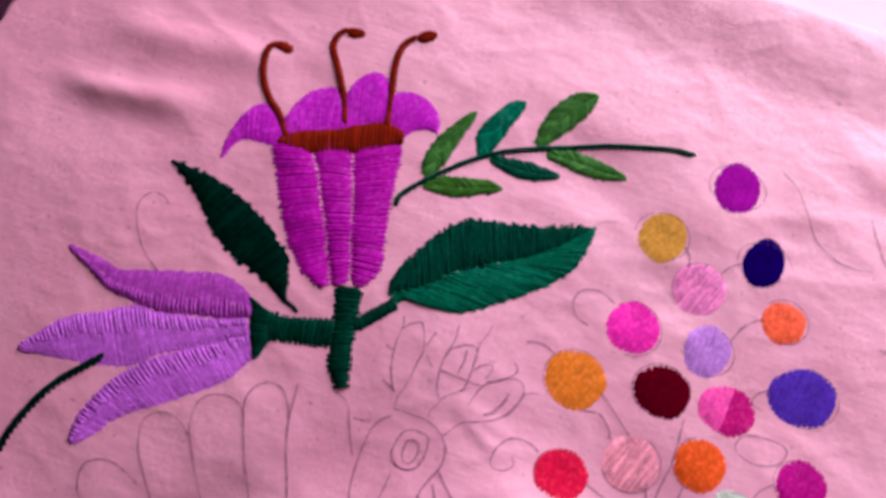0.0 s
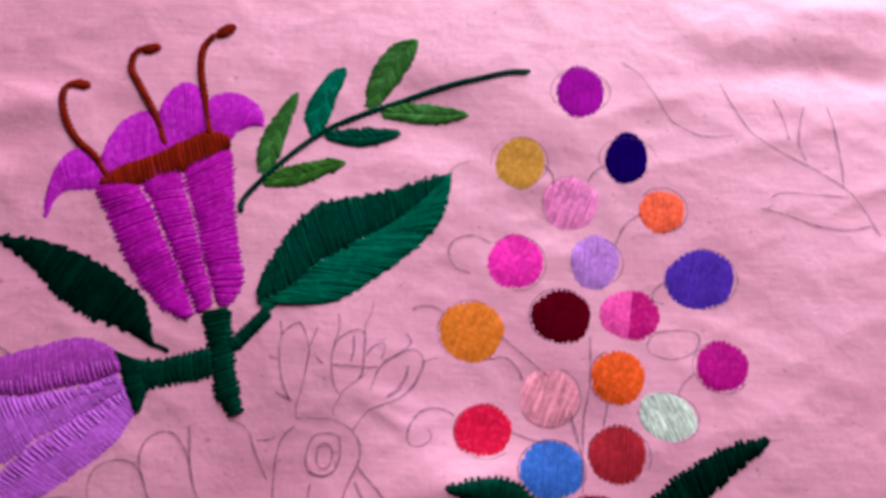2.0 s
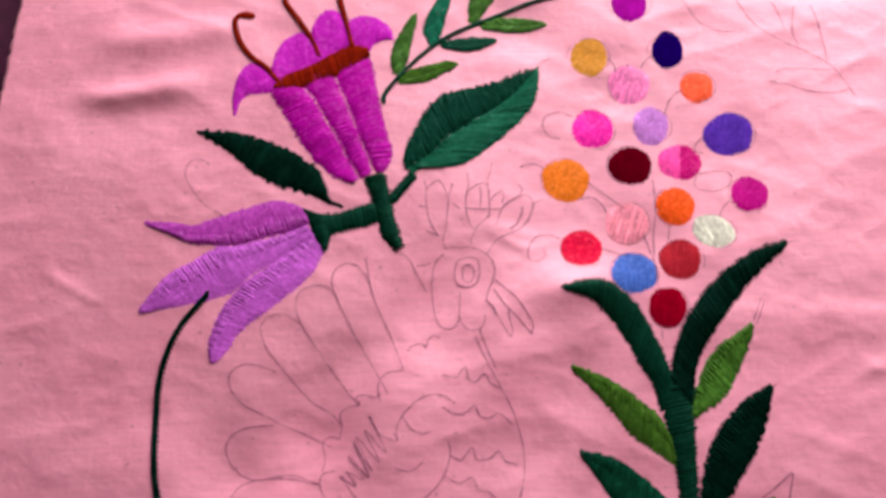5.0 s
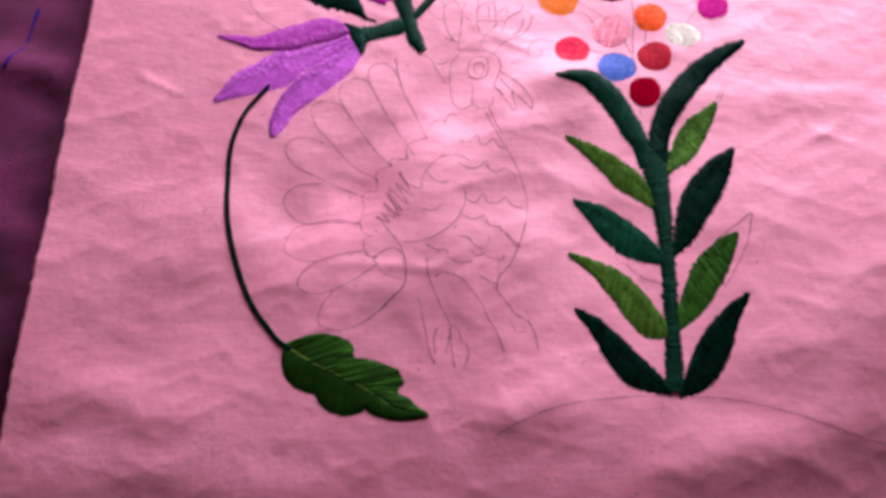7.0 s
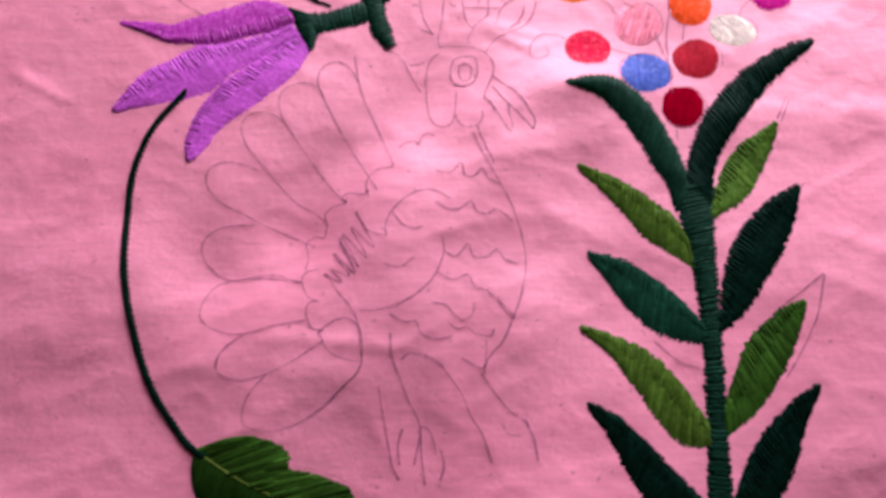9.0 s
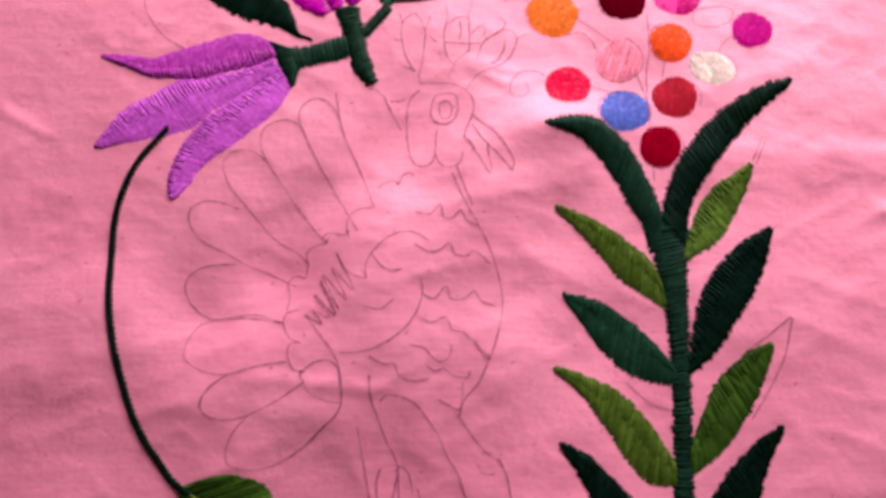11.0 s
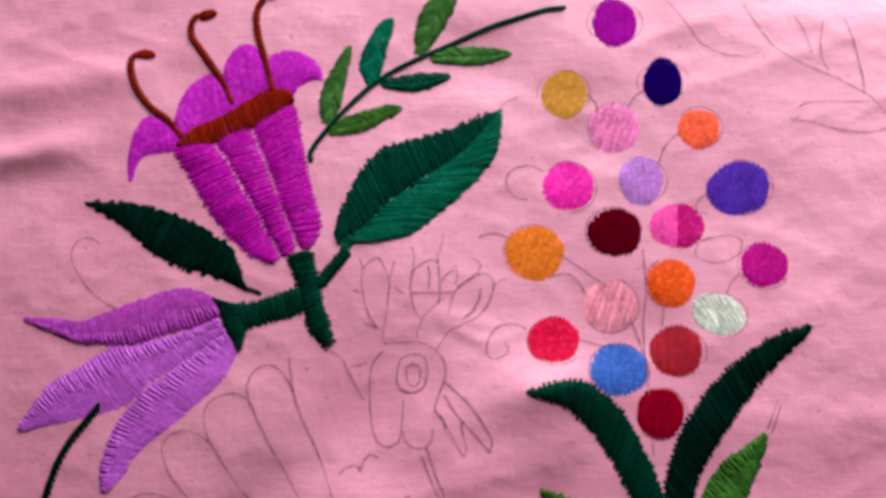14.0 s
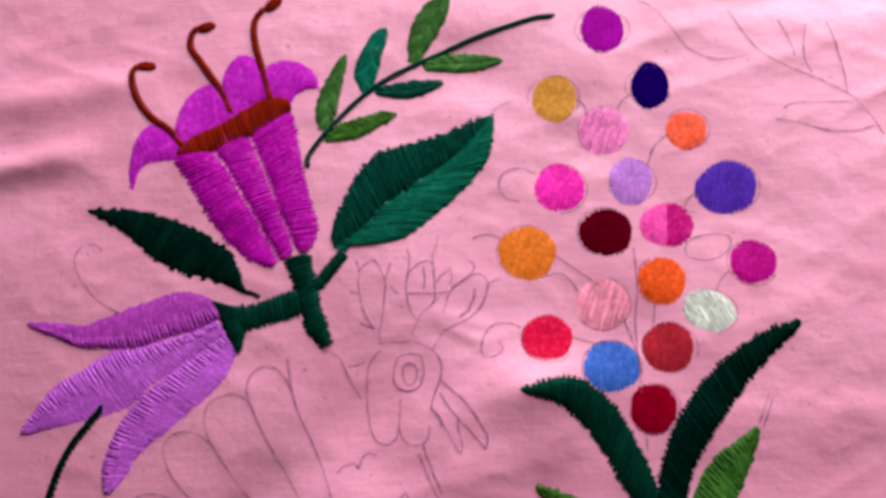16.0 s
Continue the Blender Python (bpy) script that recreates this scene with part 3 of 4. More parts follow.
pencil("pencil_loops", [
    [(-123.2, 8.5), (-127.4, 3.8), (-129.4, -0.9), (-129, -5.1), (-125.1, -6.7), (-119.6, -6.9), (-113.6, -5), (-106.8, -0.5), (-101.2, 4.8), (-97.7, 8.1), (-96.3, 10.8)],
    [(-105.4, 0.8), (-101.2, 4.8), (-97.7, 8.1), (-96.1, 11.5)],
    [(-89.2, 111), (-86, 109.9), (-84, 107.8), (-82.8, 104.9), (-80.8, 100.8), (-78.5, 96.7)]], "long looped grey pencil outlines fanned on pink cotton")
pencil("pencil_scallops", [
    [(-94.7, 60.7), (-95.5, 64.3), (-94.7, 67.8), (-91.7, 70), (-87.3, 70.3)],
    [(-101.4, 59.5), (-102.9, 61.5), (-100.7, 62.8), (-96.2, 61.8), (-94.7, 63.3)],
    [(-108.1, 49.2), (-107.4, 53.3), (-108.1, 56.6), (-105.9, 58.7), (-102.2, 59.6), (-101.4, 61.2)],
    [(-113.4, 39), (-112.7, 43.2), (-113.7, 47.7), (-111.1, 49.8), (-108.1, 48.9)],
    [(-108.4, 28.8), (-112, 30.6), (-114.1, 34.9), (-113.3, 38.1), (-109.4, 39.2)],
    [(-107.1, 20.4), (-110.6, 21.3), (-112.3, 24.9), (-112, 28.4), (-109.1, 29.2)],
    [(-107.1, 17.5), (-108.5, 19.8), (-106.4, 21.8), (-103, 23.7), (-99.5, 23.4), (-97, 20.4), (-96.6, 14.9), (-96.7, 11.5), (-101.1, 12.2), (-105.2, 14), (-107.1, 16.8)]], "small scalloped grey pencil outlines on pink cotton")
pencil("pencil_scallops", [
    [(-85.6, 76.7), (-84.5, 78.2), (-82.5, 79), (-80.5, 79.2), (-79.7, 77.7), (-78.5, 80.6), (-76.5, 81.9), (-74.5, 80.9)]], "small scalloped grey pencil outlines on pink cotton")
pencil("pencil_zigzag", [
    [(-107.9, 37.3), (-102.1, 34.2), (-105.3, 38.6), (-99.9, 36.3), (-105.4, 43.7), (-98.5, 37), (-103.6, 47.7), (-97.1, 38.4), (-102.9, 50), (-94.9, 41.3), (-99.9, 51.8), (-92.8, 44.3), (-98.4, 56.3), (-94.8, 50.2), (-89.2, 47.9), (-90.5, 50.5)],
    [(-107.6, 37.6), (-102.4, 34.7), (-105.6, 39)],
    [(-104.8, 43.9), (-98.1, 36.8), (-103.3, 48.1)]], "dense zigzag of grey pencil strokes on pink cotton")
pencil("pencil_curves", [
    [(-89.2, 47.9), (-89.4, 52), (-87.6, 55.7), (-83.9, 59.5), (-79.5, 61.9), (-74.5, 61.9), (-70.3, 59.2)],
    [(-87.6, 55.7), (-84.8, 51.6), (-81.3, 50), (-78.5, 50.6)],
    [(-96.6, 25.8), (-91, 26.1), (-84.7, 28), (-78.4, 32.2), (-74.7, 36.8), (-72.4, 43), (-72.9, 47.4)],
    [(-107.1, 37.2), (-102.8, 31.1), (-99.4, 26.7), (-97.4, 22.5), (-96.1, 16.9), (-96.3, 10.8)],
    [(-80.9, 41.4), (-85.1, 38.5), (-90, 39.5)],
    [(-62.7, 81.1), (-59.5, 72.8), (-56.2, 66.1), (-52.3, 58.3), (-49.8, 50.7), (-48.4, 43.1), (-48.6, 36.9), (-50.6, 29.1), (-53, 23.3), (-56.1, 16.7), (-59.7, 12.8), (-61.2, 10.2)],
    [(-61.4, 83.6), (-60.5, 80.5), (-59.4, 77.5), (-58.7, 75.2), (-57.3, 72.3), (-56.9, 70.2)]], "long curved grey pencil outlines on pink cotton")
pencil("pencil_scale_rows", [
    [(-74.2, 68.6), (-69.9, 67.7), (-66.6, 71), (-65.6, 66.6), (-62.7, 66.4), (-60.4, 68.7), (-58.5, 65.3), (-54.9, 63.7)],
    [(-74.6, 58.4), (-71.1, 56), (-67.6, 55.9), (-63.9, 58.3), (-62.6, 55.1), (-59, 54.4), (-56.1, 55.9), (-51.9, 52.1)],
    [(-72.4, 43), (-68.9, 41.5), (-65.2, 45.3), (-63.9, 41.5), (-59.7, 41.6), (-56.7, 43.8), (-54.7, 40.8), (-50.5, 39.3)],
    [(-74.7, 36.8), (-69.9, 34.4), (-65.6, 36), (-63.7, 32.2), (-60.2, 31.4), (-59, 29.2)],
    [(-76.4, 27.8), (-72.3, 27), (-70.3, 24.8), (-67.6, 22.7), (-64.8, 24.1), (-63.9, 27.7)],
    [(-88.3, 24.6), (-84.2, 22.4), (-80.8, 22.3), (-79.5, 18.9), (-75.4, 17.3), (-70.6, 18.1)],
    [(-71.8, 22.1), (-69.1, 20.1), (-66.3, 20.8), (-63.6, 18.7), (-59.5, 18.1), (-58.7, 20.1)]], "rows of wavy grey pencil arcs on pink cotton")
pencil("pencil_scale_rows", [
    [(-60.2, 31.4), (-56.3, 27.7), (-52.3, 23.3), (-54.3, 24.4), (-57.3, 28.4)],
    [(-61.2, 10.2), (-62.5, 8.9), (-65.3, 10.3), (-68, 11.9)],
    [(-60.9, 16.8), (-61.1, 12.9), (-61.9, 7.5)]], "rows of wavy grey pencil arcs on pink cotton")
pencil("pencil_lines", [
    [(-88.2, 19.3), (-87.9, 13.1), (-86, 7.6), (-83.5, 0.8), (-80.3, -6), (-79.9, -14.2), (-79.1, -22.1)],
    [(-85.2, 11.7), (-83.1, 13.3), (-79.7, 13), (-74.9, 10.8), (-71.7, 6.9), (-68.4, 2.1), (-65.9, -4.2), (-62.8, -9.3), (-60.5, -16.8)],
    [(-91.6, 4.4), (-90.4, -3.2), (-89.2, -9.9), (-88, -16.7), (-86.1, -20.8)],
    [(-86, -16.8), (-86.3, -11.3), (-85.1, -7.2)],
    [(-82, -16.9), (-80.4, -10.1), (-79.7, -6.7), (-77, -8.8), (-75.9, -14.4)],
    [(-74.8, -21.1), (-73.7, -17.2), (-74.5, -13.1)],
    [(-62.6, 7.5), (-60, 3.5), (-55.5, -2.2), (-50.9, -5.9)],
    [(-50.8, -5.2), (-48.6, -10.3), (-47.6, -16.5)],
    [(-57.2, -6.5), (-55.3, -9.4), (-51.9, -9.5)]], "slanting thin grey pencil lines below the looped outline")
pencil("pencil_round_outline", [
    [(-67.9, 107.6), (-66.7, 108.5), (-63.8, 108.9), (-61.3, 108.3), (-60.6, 106.1), (-60.5, 102.8), (-61.4, 100), (-63.7, 98.5), (-66.1, 98.5), (-68.1, 99.5), (-69.1, 101.9), (-68.8, 105.2), (-67.9, 107.6)],
    [(-66.2, 105.5), (-64.7, 106.2), (-63, 105.7), (-62.4, 103.7), (-62.8, 101.3), (-64, 100.1), (-65.7, 100.6), (-66.4, 102.7), (-66.2, 105.5)],
    [(-61.5, 102.5), (-61.4, 100), (-63.7, 98.5), (-66.1, 98.5), (-68.3, 99.5), (-67.3, 98.8), (-64.1, 98.3), (-61.8, 99.4)],
    [(-72.6, 110.2), (-74.5, 108.6), (-76, 106.3), (-76.7, 103), (-76.9, 98.2), (-76.7, 92.6), (-75.9, 87.9), (-74.5, 85.1), (-72.1, 83.9), (-69.7, 84.6), (-68.4, 86.5), (-67.9, 90), (-67.4, 96.3)]], "rounded grey pencil outline with pointed strokes")
pencil("pencil_round_outline", [
    [(-67.9, 88), (-67.2, 85.7), (-65.6, 83.9), (-63.2, 83.2), (-60.8, 84), (-59.5, 86.3), (-59.5, 88.6)],
    [(-72.3, 112.2), (-69.8, 112.5), (-67, 112.4), (-63.6, 112.5), (-60, 111.3), (-58, 110)],
    [(-58, 110), (-56.2, 107.9), (-55.3, 105), (-55.7, 101.4), (-57.1, 98.3), (-58.3, 95.1), (-58.7, 92.8)],
    [(-55.7, 101), (-52.7, 98.1), (-49.6, 95.2), (-47, 91.6), (-44.8, 87.7), (-43.4, 84.6), (-44.1, 81.5)],
    [(-44.1, 81.5), (-46.2, 84.3), (-49.2, 87.9), (-51.4, 90.3), (-53.7, 93.4), (-56, 97.4)],
    [(-58.7, 92.8), (-57, 91.2), (-55.1, 88.1), (-53.3, 84.2), (-51.1, 80.7), (-50.5, 83.3), (-51.2, 86.4), (-51.5, 89.9)],
    [(-58.9, 93.6), (-57.4, 92), (-56.2, 90.4), (-55.9, 88.1)],
    [(-82, 106.3), (-79.5, 106.5), (-77.4, 107.1)]], "rounded grey pencil outline with pointed strokes")
pencil("pencil_tuft", [
    [(-78.9, 137.1), (-78.1, 133.6), (-78.5, 130.7), (-77.9, 125.2), (-76.8, 121.1), (-74.7, 117.2), (-73.9, 116.6), (-76.3, 117.7), (-78.4, 118.6)],
    [(-78.1, 133.6), (-76.3, 135.7), (-73.8, 136.9), (-72.6, 135.6), (-71.4, 133), (-70.4, 129.5), (-70.8, 126.6), (-71.2, 122.4), (-72.2, 117.6), (-72.8, 115.1), (-72.3, 112.2)],
    [(-70.4, 129.5), (-70.9, 126.6), (-71.3, 122.4)],
    [(-68.8, 135.9), (-69.5, 133.8), (-70.2, 131.3)],
    [(-80.8, 127.6), (-79.4, 127.3), (-78.6, 126.9)],
    [(-69.2, 129), (-67.9, 127.3), (-66.6, 126.6)],
    [(-63.6, 140), (-63.2, 136.5), (-63.8, 132.3), (-64.5, 128.9), (-64.2, 124.6), (-63.4, 121.3), (-61.9, 118.8)],
    [(-64, 132.3), (-62.2, 133.9), (-59.6, 135.5), (-57.5, 135.9), (-56.3, 134.6), (-56.1, 130.3), (-56.2, 125.3), (-57.1, 122.8)]], "tuft of faint grey pencil strokes on pink cotton")
pencil("pencil_tuft", [
    [(-54.6, 143.7), (-55, 140.6), (-56.2, 137.7), (-56.4, 134.6)],
    [(-59.2, 134.2), (-58.9, 130.8), (-59.4, 127.1)],
    [(-55.6, 129.1), (-53.9, 131.5), (-51.3, 132.7), (-50.8, 131), (-51.6, 128.5)],
    [(-64.1, 126.4), (-59.9, 126.3), (-54.9, 126.1), (-52.4, 126.4)],
    [(-53.9, 120.1), (-52.9, 123.5), (-51.6, 126.5), (-48, 129.3), (-44.2, 131.3), (-41.8, 130.8), (-40.5, 128.6), (-41, 125.6), (-43, 121.5), (-46.1, 118.6), (-49.1, 117.1), (-52, 116), (-53.7, 115.2), (-55.4, 113.3), (-57.5, 110)],
    [(-51.1, 127.7), (-47.2, 130.1), (-44.6, 132.2), (-44.1, 133.9), (-45.6, 135.7)],
    [(-44.4, 127), (-44.9, 124), (-46.7, 121.2), (-49.4, 118.7), (-47.7, 119.5), (-45.9, 121.1)],
    [(-62.8, 113.2), (-63.1, 115.2), (-61.8, 117.5), (-60.9, 119.6), (-58.4, 121.9), (-54.9, 124.8)]], "tuft of faint grey pencil strokes on pink cotton")
pencil("pencil_tuft", [
    [(-40.7, 128.1), (-38, 129.3), (-36.7, 129.5)]], "tuft of faint grey pencil strokes on pink cotton")
pencil("pencil_tendrils", [
    [(7.5, 185.3), (4.5, 183.2), (2.5, 180.2)],
    [(-9.4, 184.8), (-7.2, 182.1), (-6.7, 178.2)],
    [(16.9, 171.5), (12.7, 167.8), (10.2, 162.2)],
    [(-23.8, 161.7), (-28.5, 163.6), (-33.8, 161.9), (-35.2, 157.7), (-33.1, 154.3), (-29.2, 152.9)],
    [(24.6, 153.3), (21.1, 150.8), (20.4, 147.9), (23.7, 146.8)],
    [(3.3, 136.7), (3.3, 124.9), (1.8, 115.2), (1.4, 102.1), (1.1, 94.2)],
    [(7.9, 119.7), (6.9, 113.9)],
    [(-20.2, 136.1), (-12.4, 129.9), (-6.2, 124.5), (-2.5, 118.6), (0.6, 108.7), (2, 100.2)],
    [(-24.9, 129.4), (-19, 130.5), (-15.5, 127.4), (-14.4, 124.9)],
    [(30.9, 128.8), (27.6, 125.6), (26, 122.3)],
    [(19.5, 133.2), (18.5, 135.4), (21, 138.8), (28, 140), (32.5, 138.6), (30.9, 134.3), (25.2, 132), (19.8, 133)]], "curled grey pencil tendrils between the stitched berries")
pencil("pencil_tendrils", [
    [(-17, 111.5), (-11.5, 109.7), (-7.4, 109)],
    [(-148.9, 125), (-155.7, 129.6), (-161, 136.6), (-162.7, 141.7), (-160.8, 145.7), (-156.7, 145.8), (-154.5, 143.9)],
    [(-36.1, 181.4), (-33.7, 183.8), (-30.4, 185.1)],
    [(1.2, 82.5), (1.2, 78.8)],
    [(48.8, 112.2), (52.8, 112.8)],
    [(36.8, 92.8), (32.6, 84.5)],
    [(-31.8, 114.8), (-33.8, 116), (-37, 116.4), (-40, 115.7), (-42.2, 113.4), (-43.4, 110.6), (-43.4, 107.8), (-41.4, 106.7), (-38.9, 107.4), (-37.4, 109.2), (-38.3, 111.2)],
    [(-36, 141.9), (-38.9, 143.2), (-42.4, 143), (-44.1, 142.1)]], "curled grey pencil tendrils between the stitched berries")
pencil("pencil_branch", [
    [(12.4, 216.8), (18.1, 212.8), (25.5, 201), (28.4, 198.4), (33.1, 196.1), (37.9, 195.4), (43.9, 196.1)],
    [(40.7, 211.8), (44.6, 203.9), (49, 197.2), (54.4, 193.2), (59.9, 190.1), (66.6, 186.5), (73.9, 181.3), (78.8, 175), (82.2, 167.8)],
    [(55.7, 207.4), (57.7, 202.8), (59.1, 197.6), (59.2, 195)],
    [(64, 205.5), (62.8, 200.3), (62.1, 194.3), (63.8, 189.4)],
    [(70.7, 205.9), (72.1, 199.7), (73, 193.1), (73.6, 187.2), (73.5, 182.2)],
    [(53.7, 178.2), (56.1, 179.4), (62.3, 179.6), (68.4, 179.2), (74.4, 178.8)],
    [(50.5, 174.8), (58.7, 172.6), (66.1, 170.1), (73.6, 169.4), (79.9, 170.7)]], "thin grey pencil twig not yet stitched")
pencil("pencil_ground_line", [
    [(-64.6, -46.8), (-54.2, -41.7), (-39.6, -36.9), (-22.8, -35), (-6.2, -34.7), (18.6, -36.2), (43, -41.8), (63.5, -49.2), (78.9, -53.9)],
    [(-5.4, -42.9), (-3.8, -37)],
    [(-12, 16.1), (-5.7, 10), (0, 7.8)],
    [(39.1, 34.8), (31.8, 29.4), (25.1, 24.9)],
    [(39.3, 34.3), (35.6, 22.4), (29.9, 12.5), (24, 4.4)],
    [(37.7, 91.8), (33.6, 83.5)],
    [(38.1, 63.3), (36.8, 62.3)]], "long curved grey pencil ground line below the stalk")

# ---------------------------------------------------------------- berries: x, y, radii, turn, lay of the stitches
UPPER_BERRIES = [
    (-16.2, 185.3, 7.6, 6.8, 81.5, 60, YELLOW, "mustard yellow"),
    (13.6, 187.8, 7.7, 5.8, 78.2, 95, NAVY, "deep navy blue"),
    (-2, 174, 7.6, 7.4, -167.2, 70, ROSE, "rose pink"),
    (23.3, 172.6, 6.4, 5.9, -158.5, 85, CORAL, "bright coral"),
    (-16.9, 156.8, 7.7, 7.4, -141.5, 70, HOTPINK, "hot pink"),
    (4.7, 157.5, 7.5, 6.5, 77.5, 85, LILAC, "pale lilac"),
    (33.4, 154.1, 9.5, 7.9, -163.5, 80, VIOLET, "blue violet"),
    (-4.3, 142.1, 8, 7.1, -170.8, 80, MAROON, "dark maroon"),
    (-28.1, 137, 8.6, 8, -172.3, 70, ORANGE, "warm orange"),
]
LOWER_BERRIES = [
    (10.7, 126.6, 7.2, 6.8, -144.7, 75, TANGERINE, "tangerine orange"),
    (38, 130.8, 7, 6.4, -153.2, 80, MAGENTA, "deep magenta"),
    (-7.2, 120.4, 7.8, 7.3, -157.5, 70, SHELLPINK, "shiny shell pink"),
    (23.2, 117.1, 7.4, 6, 162.9, 115, MINT, "shiny pale mint"),
    (-24.4, 111.6, 7.6, 6.4, -171.2, 75, RED, "scarlet red"),
    (10.2, 107.1, 7.5, 7, -138.5, 85, BRICK, "brick red"),
    (-6.5, 102.5, 8.3, 7.2, -170.6, 85, BLUE, "cornflower blue"),
    (4, 90, 7.2, 6.5, 65.7, 80, CRIMSON, "dark crimson"),
    (0.4, 207.3, 8.1, 6.7, 85.1, 85, PURPLE, "reddish purple"),
]
rings = []
for bx, by, ra, rb, turn, lay, yarn, words in UPPER_BERRIES + LOWER_BERRIES:
    disc("berry", yarn, bx, by, ra, rb, turn, lay, words + " satin-stitched berry on pink cotton", "stitched berries", dashes=0.6 if yarn in (ROSE, SHELLPINK, MINT) else 0.1)
    start = rng.random() * 6
    t = np.linspace(start, start + 2.2 + 2.5 * rng.random(), 10)
    off = rng.normal(0, 0.3, 2)
    rings.append([(bx + off[0] + (ra + 0.45) * math.cos(u + radians(turn)), by + off[1] + (rb + 0.45) * math.sin(u + radians(turn))) for u in t])
disc("berry", CERISE, 14.2, 143.4, 8.2, 6.6, -175.5, -97, "two-tone rose and cerise satin-stitched berry on pink cotton", "stitched berries", (TWOTONE, "lighter rose half"))
pencil("pencil_rings", rings, "thin grey pencil rings round the stitched berries", 0.45)

bell = motif("bell_flower", (-109.5, 163.0), "magenta satin-stitched bell flower with brown stamens on pink cotton")
satin("petal", MAGENTA_F, [(-146.8, 162.8), (-147.4, 169.7), (-145.9, 177.4), (-142.5, 182.6), (-137.5, 182), (-131.7, 175.6)],
      [(-146.1, 162.8), (-144.7, 168.3), (-142.1, 170.7), (-138.1, 171.2), (-134.6, 171.3), (-130.9, 173.4)], bell, (-109.5, 163.0), pitch=0.5, crown=0.45)
satin("petal", MAGENTA_F, [(-134.2, 178.3), (-132.8, 185.7), (-130, 191.7), (-124.7, 195.3), (-120.6, 194), (-118.1, 187.7)],
      [(-131.7, 175.6), (-127.7, 177.5), (-124.3, 178.9), (-120.9, 180.4), (-118.4, 181.8), (-116, 183.1)], bell, (-109.5, 163.0), pitch=0.5, crown=0.45)
satin("petal", MAGENTA_F, [(-119.8, 190.4), (-118.8, 198.3), (-116.3, 202.9), (-112.7, 204.7), (-109.5, 203.2), (-107, 197.8)],
      [(-117.6, 182.3), (-115.8, 183.1), (-113.3, 184.8), (-110.7, 186.1), (-108.1, 187.7), (-105.4, 189.2)], bell, (-109.5, 163.0), pitch=0.5, crown=0.45)
satin("petal", MAGENTA_F, [(-107.2, 197.8), (-104.8, 200.7), (-101.3, 202.1), (-97, 201.9), (-92.6, 199.6), (-90.1, 196.4), (-89.1, 192.3)],
      [(-105.9, 188.8), (-103, 189.4), (-100.4, 188.4), (-98.3, 187.8), (-96.8, 190.3), (-92.7, 192.4), (-89.6, 192.7)], bell, (-109.5, 163.0), pitch=0.5, crown=0.45)
satin("bell_panel", FUCHSIA, [(-132.4, 175), (-133.4, 171.2), (-129.7, 164.4), (-125, 156.3), (-120.5, 149.1), (-116.2, 143.8), (-111.1, 139.3), (-104.5, 136.1)],
      [(-124.5, 177.4), (-122.7, 173.7), (-118.3, 168.1), (-114, 160.1), (-109.8, 153), (-106.4, 146), (-103.8, 141.5), (-102.2, 137.5)], bell, (-109.5, 163.0), pitch=0.7, crown=0.55, slant=-0.01, ragged=0.75, over=0.06)
satin("bell_panel", FUCHSIA, [(-123.8, 177.7), (-121.7, 174), (-117.4, 168.1), (-113.1, 160), (-108.9, 153), (-105.5, 145.9), (-102.9, 141.5), (-100.9, 137.8)],
      [(-111.5, 180), (-109.7, 173.8), (-106.4, 165.8), (-103.8, 158.7), (-101.4, 151.8), (-98.9, 145.7), (-97.6, 139.7)], bell, (-109.5, 163.0), pitch=0.7, crown=0.55, slant=-0.01, ragged=0.75, over=0.06)
satin("bell_panel", FUCHSIA, [(-110.8, 180.4), (-108.9, 173.8), (-105.5, 165.7), (-103, 158.7), (-100.6, 151.8), (-98.1, 145.7), (-95.8, 140.7)],
      [(-99.2, 187.8), (-97.1, 182.3), (-95.6, 173.2), (-93.7, 162.6), (-92, 154.8), (-90.4, 149.6), (-90.7, 144.5), (-93.7, 140.3)], bell, (-109.5, 163.0), pitch=0.7, crown=0.55, slant=-0.01, ragged=0.75, over=0.06)
satin("rim_band", RUST, [(-132.9, 174.2), (-128.2, 178.6), (-119, 182.9), (-111.8, 187.3), (-105.2, 190.6), (-98.9, 189.4)],
      [(-132.3, 172.4), (-125, 172.4), (-116.8, 174.9), (-109.8, 178.1), (-102.6, 181.7), (-97.9, 186)], bell, (-109.5, 163.0), pitch=0.7, crown=0.9, ragged=0.5)
stamen_0 = cord("stamen", RUST, [(-130.6, 174.8), (-135.7, 181.2), (-141.1, 185.5), (-144.8, 190.3), (-146.8, 194.8), (-147.8, 199.3), (-147.5, 201.9), (-145.3, 203.7)], bell, (-109.5, 163.0), wide=2.0, label='rust brown stem-stitched stamen')
satin("anther", RUST, [(-140.3, 202.5), (-141.8, 201.4), (-143.8, 201.4), (-145.6, 202), (-146.7, 203.5)], [(-140.3, 202.5), (-141.4, 204), (-143.2, 204.6), (-145.2, 204.6), (-146.7, 203.5)], stamen_0, (-109.5, 163.0), pitch=0.5, crown=0.6, joined=True)
stamen_1 = cord("stamen", RUST, [(-116.4, 185.3), (-119, 191.8), (-123.1, 198.6), (-126.8, 204.1), (-129.4, 208.2), (-129.5, 212.8), (-127.3, 215.5)], bell, (-109.5, 163.0), wide=2.0, label='rust brown stem-stitched stamen')
